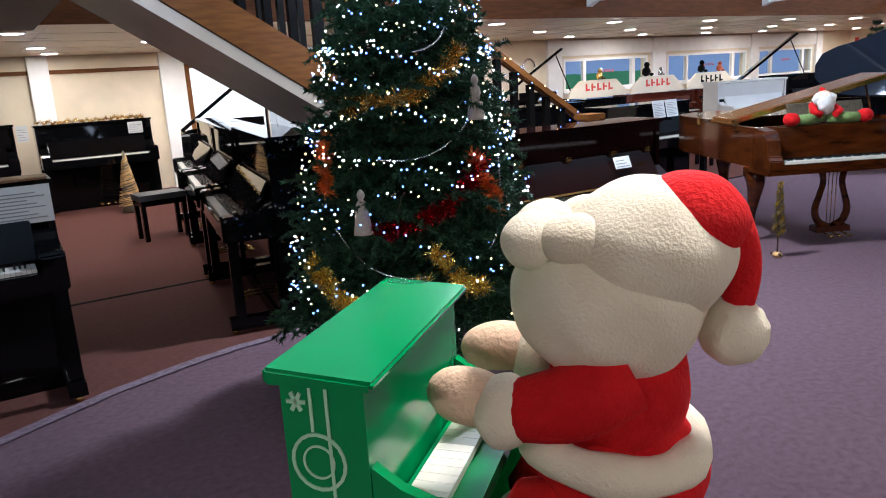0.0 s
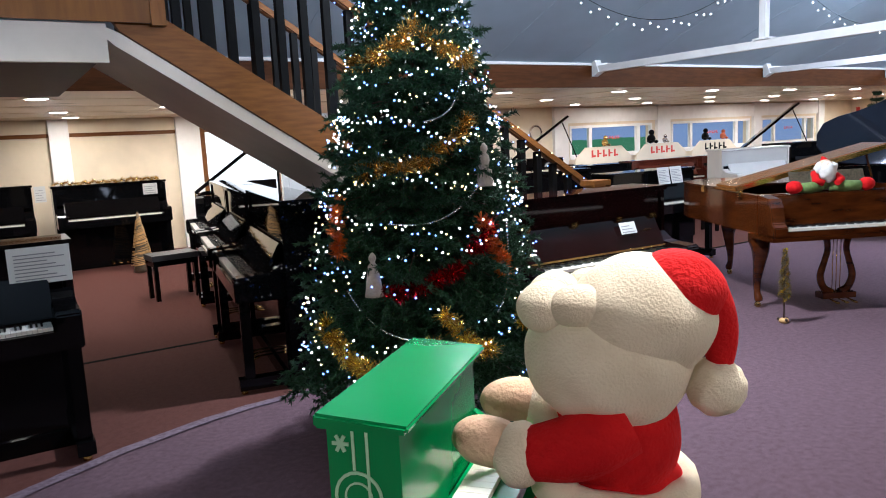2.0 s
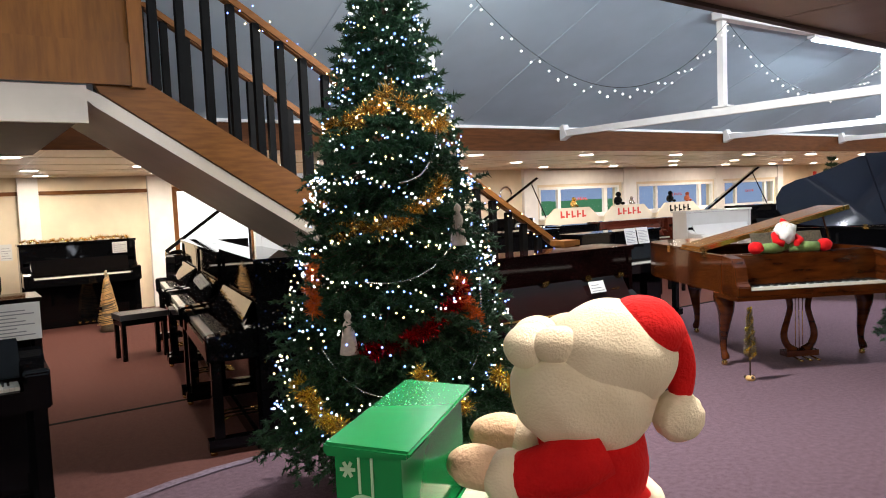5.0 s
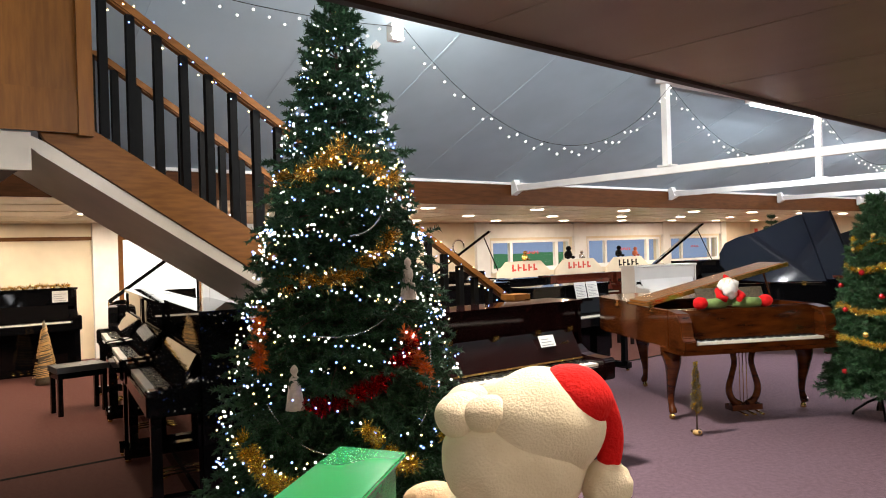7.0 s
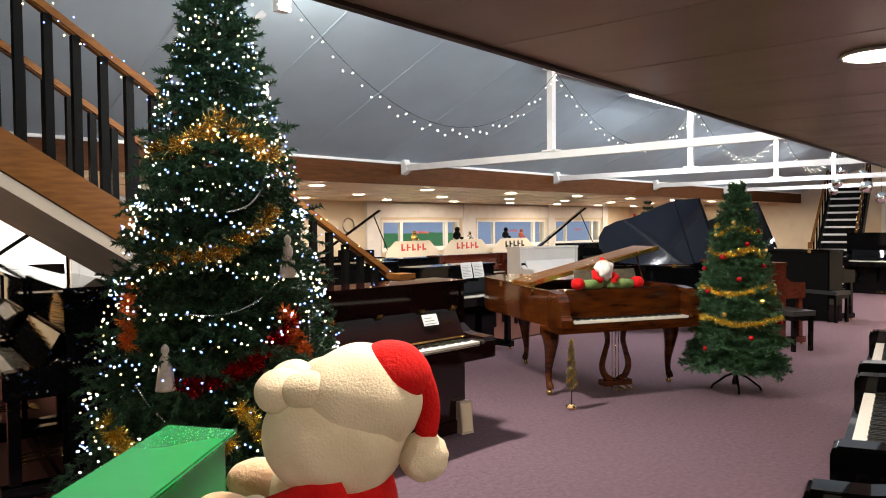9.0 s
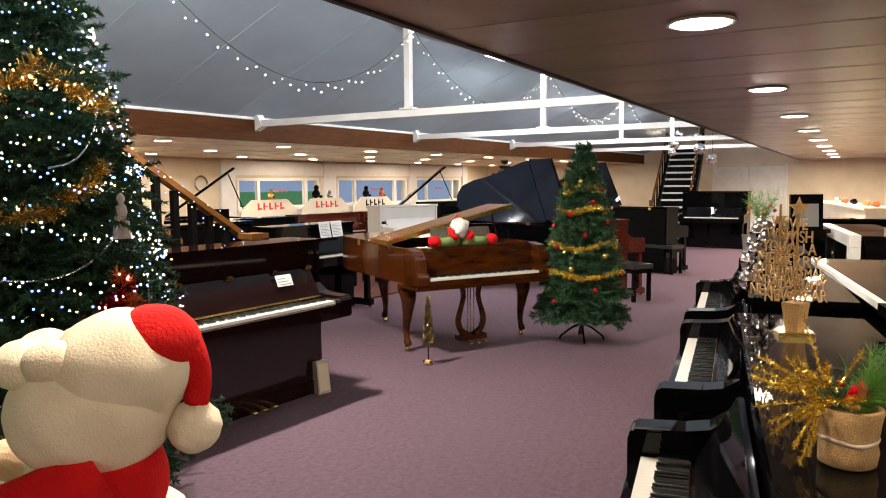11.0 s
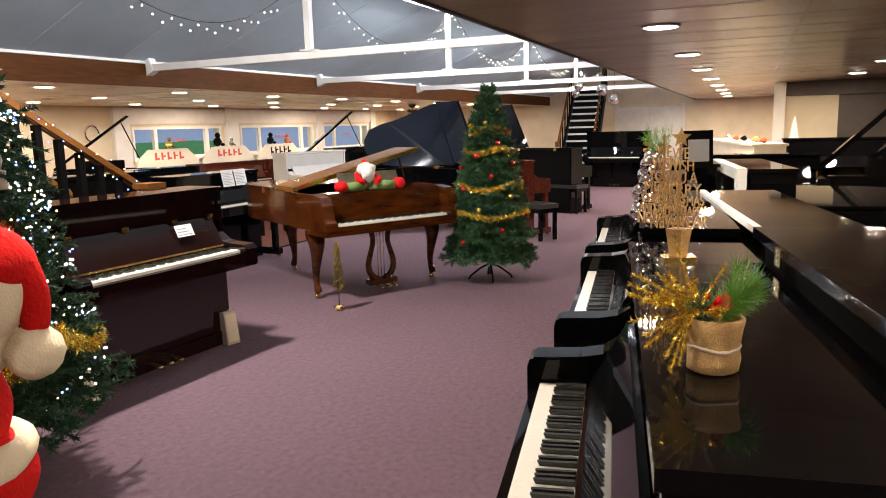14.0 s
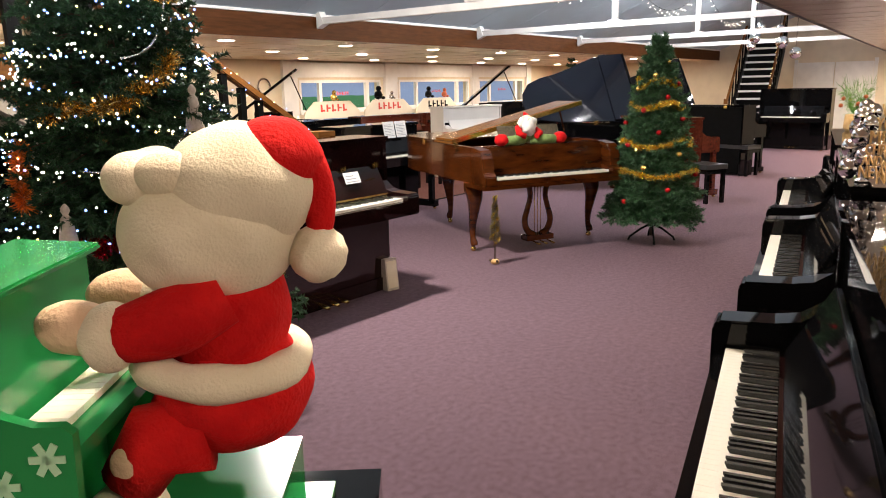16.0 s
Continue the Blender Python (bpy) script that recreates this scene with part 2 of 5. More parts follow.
def ball(bm, c, r, mi=0, sub=2, squash=(1, 1, 1), wob=0.0, ws=8.0):
    got = bmesh.ops.create_icosphere(bm, subdivisions=sub, radius=1.0)
    for v in got["verts"]:
        k = 1 + wob * noise.noise(v.co * ws * 0.3 + Vector(c) * 9)
        v.co = Vector(c) + Vector([v.co[i] * r * squash[i] * k for i in range(3)])
    for f in {f for v in got["verts"] for f in v.link_faces}:
        f.material_index, f.smooth = mi, True
    return bm


def mesh_of(name, bm, *mats):
    me = bpy.data.meshes.new(name)
    bm.to_mesh(me)
    bm.free()
    for m in mats:
        me.materials.append(M[m])
    return me


def part(name, bm, mats, parent=None, label=""):
    ob = new(name, mesh_of(name, bm, *(mats if isinstance(mats, (tuple, list)) else (mats,))))
    if parent is not None:
        ob.parent = parent
    if label:
        ob["label"] = label
    return ob


def thing(name, label, category, group="", kind=""):
    return tagged(new(name), label, category, group, kind)


def solid(name, bm, mats, label, category, kind="", group=""):
    return tagged(part(name, bm, mats), label, category, group, kind)


def raw(name, verts, faces, material, parent=None, label=""):
    me = bpy.data.meshes.new(name)
    me.from_pydata([tuple(v) for v in verts], [], faces)
    me.materials.append(M[material])
    ob = new(name, me)
    if parent is not None:
        ob.parent = parent
    if label:
        ob["label"] = label
    return ob

# ---- structure ----
XW, XE, YS, YF, YN = -5.0, 23.2, -6.5, 7.19, 12.8
CEIL, EDGE = 2.17, 1.36

solid("floor", box((XW, YS, -0.1), (XE, 6.27, 0.0)), "carpet", "purple-brown short pile showroom carpet", "carpet", "structure")
solid("floor_back", box((XW, 6.30, -0.1), (XE, YN, 0.0)), "carpet_back", "reddish brown short pile carpet under the low ceiling", "carpet", "structure")
solid("floor_joint", box((XW, 6.262, -0.1), (XE, 6.308, 0.006)), "rubber", "dark rubber joint strip across the carpet", "trim", "structure")

# north wall with three windows, a lit doorway and a panelled door
WZ0, WZ1 = 1.02, 1.74
OPEN = [(3.45, 4.70, 0.0, 1.90), (11.60, 14.30, WZ0, WZ1), (15.0, 18.15, WZ0, WZ1), (18.65, 21.2, WZ0, WZ1)]
bm = bmesh.new()
x = XW
for a, b, z0, z1 in OPEN:
    bx(bm, (x, YN, 0), (a, YN + 0.2, 2.6))
    bx(bm, (a, YN, z1), (b, YN + 0.2, 2.6))
    if z0 > 0:
        bx(bm, (a, YN, 0), (b, YN + 0.2, z0))
    x = b
bx(bm, (x, YN, 0), (XE + 0.2, YN + 0.2, 2.6))
solid("wall_north", bm, "cream", "cream painted wall with windows under a low ceiling", "wall", "structure")
solid("wall_east", box((XE, YS, 0), (XE + 0.2, YN, 7)), "cream", "cream painted end wall behind the staircase", "wall", "structure")
solid("wall_west", box((XW - 0.2, YS, 0), (XW, YN + 0.2, 7)), "cream", "cream painted end wall", "wall", "structure")
solid("wall_south", box((XW - 0.2, YS - 0.2, 0), (XE + 0.2, YS, 7)), "cream", "cream painted back wall", "wall", "structure")
for a, b in ((14.42, 14.88), (18.24, 18.56), (11.1, 11.5), (21.3, 21.6), (1.12, 1.40), (2.98, 3.36)):
    solid("pilaster", box((a, YN - 0.09, 0), (b, YN - 0.002, CEIL), 0.008), "white", "white painted pilaster against the window wall", "pilaster", "structure")
for a, b in ((11.5, 14.42), (14.88, 18.24), (18.56, 21.3)):
    solid("blind_box", box((a + 0.003, YN - 0.07, 1.80), (b - 0.003, YN - 0.002, 2.13), 0.01), "white", "white roller blind box above a window", "blind box", "structure")
solid("dado_rail", box((XW, YN - 0.03, 1.90), (1.12, YN - 0.002, 1.96), 0.008), "oak", "oak picture rail on the cream wall", "rail", "structure")
solid("dado_rail", box((1.40, YN - 0.03, 1.90), (2.98, YN - 0.002, 1.96), 0.008), "oak", "oak picture rail on the cream wall", "rail", "structure")


def window(a, b):
    w = thing("window_1", "white framed window onto a green field at dusk", "window", kind="structure")
    y0, y1 = YN - 0.02, YN + 0.06
    m = a + (b - a) * 0.22
    m2 = a + (b - a) * 0.80
    for lo, hi in (((a, y0, WZ1 - 0.06), (b, y1, WZ1)), ((a, y0, WZ0), (b, y1, WZ0 + 0.06)), ((a, y0, WZ0 + 0.06), (a + 0.06, y1, WZ1 - 0.06)), ((b - 0.06, y0, WZ0 + 0.06), (b, y1, WZ1 - 0.06)),
                   ((m, y0, WZ0 + 0.06), (m + 0.09, y1, WZ1 - 0.06)), ((m2, y0, WZ0 + 0.06), (m2 + 0.11, y1, WZ1 - 0.06))):
        part("window_frame", box(lo, hi, 0.006), "white", w)
    for p0, p1 in ((a + 0.06, m), (m + 0.09, m2), (m2 + 0.11, b - 0.06)):
        g = part("pane", box((p0, YN + 0.01, WZ0 + 0.06), (p1, YN + 0.016, WZ1 - 0.06)), "glass", w)
        g.visible_shadow = False
    part("window_sill", box((a - 0.05, YN - 0.10, WZ0 - 0.04), (b + 0.05, YN + 0.02, WZ0 - 0.003), 0.006), "white", w)
    c = (m + m2) / 2
    part("sticker", bars_bm(c - 0.20, c + 0.24, YN + 0.004, 1.40, 1.47, 5), "redink", w, "faded red window lettering")
    return w


def bars_bm(x0, x1, y, z0, z1, n, slope=0.0):
    """A row of plain upright bars that stands in for lettering."""
    bm = bmesh.new()
    p = (x1 - x0) / n
    for i in range(n):
        bx(bm, (x0 + i * p, y - 0.003, z0), (x0 + i * p + p * 0.30, y, z1))
        bx(bm, (x0 + i * p + p * 0.30, y - 0.003, z0 + (z1 - z0) * (0.4 if i % 2 else 0.05)), (x0 + i * p + p * 0.74, y, z0 + (z1 - z0) * (0.6 if i % 2 else 0.3)))
    return bm


for a, b, z0, z1 in OPEN[1:]:
    window(a, b)
solid("ground", box((5, YN + 0.3, -0.4), (50, 60, -0.3)), "grass", "glowing green field backdrop outside the windows", "ground", "structure")
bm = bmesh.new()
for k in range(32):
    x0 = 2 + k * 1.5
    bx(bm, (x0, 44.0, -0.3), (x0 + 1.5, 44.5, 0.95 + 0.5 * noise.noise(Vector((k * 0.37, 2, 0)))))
solid("backdrop_hedge", bm, "grass", "glowing backdrop hedge line behind the field", "hedge", "structure")
solid("backdrop", box((-10, 61, -1), (120, 61.2, 40)), "dusk", "plain blue-grey dusk sky", "sky", "structure")

# lit doorway
dw = thing("door_1", "oak framed doorway into a brightly lit room", "doorway", kind="structure")
for lo, hi in (((3.37, YN - 0.04, 0), (3.45, YN + 0.2, 1.98)), ((4.70, YN - 0.04, 0), (4.78, YN + 0.2, 1.98)), ((3.45, YN - 0.04, 1.90), (4.70, YN + 0.2, 1.98))):
    part("door_frame", box(lo, hi, 0.006), "oak", dw)
part("frosted_panel", box((3.45, YN + 0.12, 0), (4.70, YN + 0.14, 1.90)), "litroom", dw, "bright frosted glass panel lit from behind")

# low ceiling over the window side
cj = bmesh.new()
bx(cj, (XW, YF, CEIL), (XE, YN, CEIL + 0.06))
for k in range(23):
    bx(cj, (XW + k * 1.2, YF, CEIL - 0.003), (XW + k * 1.2 + 0.012, YN, CEIL))
for k in range(1, 5):
    bx(cj, (XW, YF + k * 1.2, CEIL - 0.0035), (XE, YF + k * 1.2 + 0.012, CEIL + 0.001))
solid("ceiling", cj, "lowceil", "glossy cream ceiling boards over the window side", "ceiling", "structure")
solid("fascia", box((XW, YF - 0.03, CEIL - 0.02), (XE, YF, 2.42), 0.004), "fascia", "varnished brown timber fascia along the hall", "fascia", "structure")
solid("fascia_trim", box((XW, YF - 0.045, 2.423), (XE, YF, 2.455), 0.004), "white", "thin white trim along the roof edge", "trim", "structure")
# sloping roof boards with cover strips
SL = 0.40


def roof_z(y):
    return 2.44 + SL * (YF - y)


bm = bmesh.new()
prism(bm, [(YF + 0.02, roof_z(YF + 0.02)), (-4.0, roof_z(-4.0)), (-4.0, roof_z(-4.0) + 0.08), (YF + 0.02, roof_z(YF + 0.02) + 0.08)], XW, XE, 0)
for k in range(22):
    x0 = XW + 0.6 + k * 1.22
    prism(bm, [(YF, roof_z(YF) - 0.004), (-4.0, roof_z(-4.0) - 0.004), (-4.0, roof_z(-4.0)), (YF, roof_z(YF))], x0, x0 + 0.02, 0)
solid("roof", bm, "roof", "pale grey sloping roof boards with thin cover strips", "roof", "structure")
solid("roof_back", box((XW, YS, 6.9), (XE, -3.9, 7.0)), "roof", "pale grey roof boards over the gallery", "roof", "structure")

# gallery floor on the other side; its edge runs a little askew to the window wall
ASKEW = pose(0, 1.42, 0, 0, 0, math.degrees(math.atan(0.055))) @ Matrix.Translation((0, -EDGE, 0))
cj = bmesh.new()
bx(cj, (XW, YS - 0.6, CEIL), (XE + 0.2, EDGE, CEIL + 0.05))
for k in range(44):
    bx(cj, (XW + 0.35 + k * 0.61, YS, CEIL - 0.0015), (XW + 0.35 + k * 0.61 + 0.005, EDGE, CEIL))
for k in (1, 3, 5):
    bx(cj, (XW, EDGE - 0.55 - k * 1.2, CEIL - 0.0045), (XE, EDGE - 0.55 - k * 1.2 + 0.014, CEIL + 0.001))
solid("ceiling_gallery", cj, "gallery", "glossy brown-grey soffit boards under the gallery", "ceiling", "structure").matrix_world = ASKEW
solid("gallery_edge", box((XW, EDGE + 0.002, CEIL - 0.012), (XE, EDGE + 0.03, CEIL + 0.06), 0.004), "dark", "dark brown edge strip of the gallery floor", "trim", "structure").matrix_world = ASKEW

# white steel tie beams with posts and a purlin
for bxx in (3.45, 6.98, 10.51, 14.04, 17.57):
    tb = thing("tie_beam", "white painted steel tie beam with an upright post", "beam", "tie beams across the hall", "structure")
    if bxx > 4:
        part("beam", box((bxx - 0.035, 1.47 + 0.055 * bxx, 2.33), (bxx + 0.035, YF - 0.04, 2.41), 0.006), "white", tb)
        bm = bmesh.new()
        prism(bm, [(YF - 0.05, 2.28), (YF - 0.05, 2.52), (YF - 0.09, 2.52), (YF - 0.17, 2.33)], bxx - 0.05, bxx + 0.05, 0)
        part("bracket", bm, "white", tb)
        part("post", box((bxx - 0.035, 4.715, 2.415), (bxx + 0.035, 4.785, roof_z(4.75) - 0.12), 0.006), "white", tb)
        part("foot_plate", box((bxx - 0.06, 4.66, 2.412), (bxx + 0.06, 4.84, 2.43), 0.004), "white", tb)
    else:
        part("bracket", box((bxx - 0.05, 4.70, roof_z(4.75) - 0.19), (bxx + 0.05, 4.78, roof_z(4.75) - 0.06), 0.01), "white", tb)
        bm = bmesh.new()
        sweep(bm, [(bxx - 0.06, 4.9, roof_z(4.9) - 0.12), (bxx - 0.12, 5.9, roof_z(5.9) - 0.06)], 0.035, 4)
        part("brace", bm, "white", tb)
solid("purlin", box((6.9, 4.69, roof_z(4.75) - 0.105), (XE, 4.81, roof_z(4.75) - 0.03), 0.006), "white", "white purlin under the sloping roof", "purlin", "structure")


def downlight(x, y, power=True, k=1.0):
    t = thing("downlight", "round white recessed ceiling downlight, lit", "downlight", "ceiling downlights")
    t.location = (x, y, CEIL)
    bm = bmesh.new()
    lathe(bm, [(0.096, 0.0), (0.118, -0.004), (0.124, -0.012), (0.108, -0.014), (0.104, -0.006)], 24)
    part("rim", bm, "white", t)
    bm = bmesh.new()
    lathe(bm, [(0.102, -0.012), (0.096, -0.016), (0.060, -0.019)], 24)
    part("lens", bm, "lampw", t)
    if power:
        d = bpy.data.lights.new("downlight_beam", "AREA")
        d.shape = "DISK"
        d.energy, d.color, d.size = DOWN * k, (1.0, 0.82, 0.62), 0.19
        o = new("downlight_beam", d)
        o.location = (x, y, CEIL - 0.024)
    return t


for i in range(12):
    x = -3.55 + 2.2 * i
    downlight(x, 0.51 + 0.054 * x, True, 0.45 if i < 5 else 0.62 if i < 7 else 2.2 if i < 9 else 4.5)
for i in range(9):
    x = -2.2 + 2.4 * i
    downlight(x, -1.40 + 0.054 * x, i > 0, 1.0 if i < 6 else 2.4)
    downlight(x + 0.6, -3.4 + 0.054 * x, i % 2 == 1)
for j, yy in enumerate((8.05, 9.85, 11.6)):
    for i in range(9):
        downlight(4.1 + 2.12 * i + 0.12 * j, yy, (i + j) % 2 == 0, 1.1 if j == 0 else 1.8)
for x, y in ((1.98, 8.05), (2.3, 9.85), (2.9, 11.6), (0.75, 8.2), (1.12, 10.6), (1.38, 12.0), (-1.4, 8.2), (-1.2, 10.6)):
    downlight(x, y, True, 1.1 if x > 1.5 else 0.65)

# oak staircase up to the gallery landing
SY0, SY1, SK = 4.62, 5.62, 0.640
SX0, SZ0 = 4.55, 0.24


def stair_z(x):
    return SZ0 + (SX0 - x) * SK


st = thing("staircase", "open oak staircase with black balusters and an oak handrail", "staircase", kind="structure")
LX = 1.19
for y in (SY0, SY1):
    bm = bmesh.new()
    prism(bm, [(SX0 + 0.05, 0.0), (SX0 + 0.05, SZ0 + 0.02), (LX, stair_z(LX) - 0.02), (LX - 0.27, stair_z(LX) - 0.02), (LX - 0.21, stair_z(LX) - 0.12), (SX0 - 0.05, 0.0)], y, y + 0.05, 1)
    part("stringer", bm, "oak", st)
bm = bmesh.new()
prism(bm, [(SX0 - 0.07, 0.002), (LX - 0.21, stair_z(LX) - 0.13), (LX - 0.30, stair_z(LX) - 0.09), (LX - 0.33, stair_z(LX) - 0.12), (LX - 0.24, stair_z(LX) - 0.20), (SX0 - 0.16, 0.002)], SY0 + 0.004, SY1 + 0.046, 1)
part("soffit", bm, "soffit", st, "white painted stair soffit with warm shade in its colour")
for k in range(12):
    zz = 0.175 * (k + 1)
    xx = SX0 - 0.05 - k * 0.275
    part("tread", box((xx - 0.30, SY0 + 0.052, zz - 0.03), (xx, SY1 - 0.002, zz), 0.004), "oak", st)
for y, n in ((SY0 + 0.025, 22), (SY1 + 0.025, 22)):
    bm = bmesh.new()
    prism(bm, [(SX0 + 0.05, SZ0 + 0.80), (SX0 + 0.05, SZ0 + 0.87), (0.0, stair_z(0.0) + 0.88), (0.0, stair_z(0.0) + 0.81)], y - 0.035, y + 0.035, 1)
    bevel(bm, 0.012)
    part("handrail", bm, "oak", st)
    for k in range(n):
        xx = SX0 - 0.29 - 0.156 * k
        part("baluster", box((xx - 0.024, y - 0.024, stair_z(max(xx, LX - 0.3)) - 0.02), (xx + 0.024, y + 0.024, stair_z(xx) + 0.83)), "satin", st)
nw = part("newel", box((4.32, 4.40, 0), (4.44, 4.50, 1.16), 0.006), "oak", st)
part("newel_cap", box((4.29, 4.37, 1.163), (4.47, 4.53, 1.205), 0.012), "oak", nw)
# landing with an oak panelled front
ld = thing("landing", "gallery landing with an oak panelled front", "landing", kind="structure")
part("deck", box((XW + 0.02, SY0 + 0.06, 2.10), (LX - 0.34, 7.1, 2.18)), "dark", ld)
part("front_panel", box((XW + 0.02, SY0 - 0.03, 2.32), (LX + 0.01, SY0 - 0.002, 4.2), 0.004), "panel", ld)
part("plinth_board", box((XW + 0.02, SY0 - 0.055, 2.312), (LX + 0.0, SY0 - 0.032, 2.55), 0.006), "panel", ld)
part("corner_post", box((LX - 0.05, SY0 - 0.07, 2.30), (LX + 0.03, SY0 + 0.05, 4.2), 0.006), "panel", ld)
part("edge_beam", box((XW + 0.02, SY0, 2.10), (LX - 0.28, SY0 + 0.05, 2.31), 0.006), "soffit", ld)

# white panelled door standing under the stairs
d2 = thing("door_2", "white six-panel door under the stairs", "door", kind="structure")
part("leaf", box((3.05, 8.0, 0), (3.72, 8.05, 1.95), 0.004), "white", d2)
for px in (3.12, 3.42):
    for z0, z1 in ((0.2, 0.75), (0.85, 1.40), (1.50, 1.85)):
        part("door_panel", box((px, 7.988, z0), (px + 0.23, 7.998, z1), 0.005), "white", d2)
part("door_frame", box((3.73, 7.97, 0), (3.80, 8.06, 2.0), 0.005), "oak", d2)
solid("partition", box((3.81, 7.98, 0), (4.6, 8.08, CEIL)), "cream", "cream partition under the stairs", "wall", "structure")

# ---- far staircase ----
fs = thing("far_staircase", "black open staircase with white nosings climbing to the gallery", "staircase", kind="structure")
for k in range(14):
    xx, zz = 18.0 + 0.26 * k, 0.185 * (k + 1)
    part("tread", box((xx, 4.28, zz - 0.04), (xx + 0.28, 5.10, zz)), "satin", fs)
    part("nosing", box((xx - 0.012, 4.28, zz - 0.045), (xx - 0.002, 5.10, zz + 0.004)), "white", fs)
    part("riser", box((xx + 0.10, 4.28, zz - 0.186), (xx + 0.11, 5.10, zz - 0.041)), "satin", fs)
for y in (4.22, 5.11):
    bm = bmesh.new()
    prism(bm, [(17.9, 0.0), (17.9, 0.22), (21.7, 2.92), (21.7, 2.55), (18.2, 0.0)], y, y + 0.05, 1)
    part("stringer", bm, "satin", fs)
    bm = bmesh.new()
    prism(bm, [(17.9, 0.95), (17.9, 1.02), (21.7, 3.72), (21.7, 3.65)], y, y + 0.05, 1)
    part("handrail", bm, "oak", fs)
    for k in range(9):
        xx = 17.95 + 0.45 * k
        part("baluster", box((xx, y + 0.01, (xx - 17.9) * 0.71 + 0.18), (xx + 0.035, y + 0.045, (xx - 17.9) * 0.71 + 0.97)), "satin", fs)
    part("newel", box((17.82, y - 0.02, 0), (17.90, y + 0.07, 1.12), 0.005), "oak", fs)

fs.matrix_world = pose(18.9, 5.14, 0, 0, 0, 7.3) @ Matrix.Diagonal((0.90, 1, 1, 1)) @ Matrix.Translation((-18.0, -4.69, 0))

# ---- uprights ----
def piano_keys(parent, x0, x1, yf, z, single=False):
    """52 white and 36 black keys from x0 to x1; the front edge at yf, towards -y."""
    p = (x1 - x0) / 52
    wbm = bmesh.new()
    bbm = bmesh.new()
    names = "ABCDEFG"
    if single:
        wk = mesh_of("white_key", bevel(box((0.0005, 0, -0.02), (p - 0.0005, 0.148, 0), 0), 0.0015, 1), "key")
        b0 = bmesh.new()
        prism(b0, [(0.006, 0.0), (0.0, 0.012), (0.098, 0.014), (0.098, 0.0)], -0.0055, 0.0055, 0)
        bk = mesh_of("black_key", b0, "ebony")
    for i in range(52):
        if single:
            o = new("white_key", wk)
            o.parent, o.location = parent, (x0 + i * p, yf, z)
        else:
            bx(wbm, (x0 + i * p + 0.0005, yf, z - 0.02), (x0 + (i + 1) * p - 0.0005, yf + 0.148, z))
        if names[i % 7] not in "BE" and i < 51:
            if single:
                o = new("black_key", bk)
                o.parent, o.location = parent, (x0 + (i + 1) * p, yf + 0.05, z + 0.0005)
            else:
                bx(bbm, (x0 + (i + 1) * p - 0.0055, yf + 0.052, z + 0.0005), (x0 + (i + 1) * p + 0.0055, yf + 0.148, z + 0.013))
    if single:
        wbm.free()
        bbm.free()
    else:
        part("white_keys", wbm, "key", parent)
        part("black_keys", bbm, "ebony", parent)


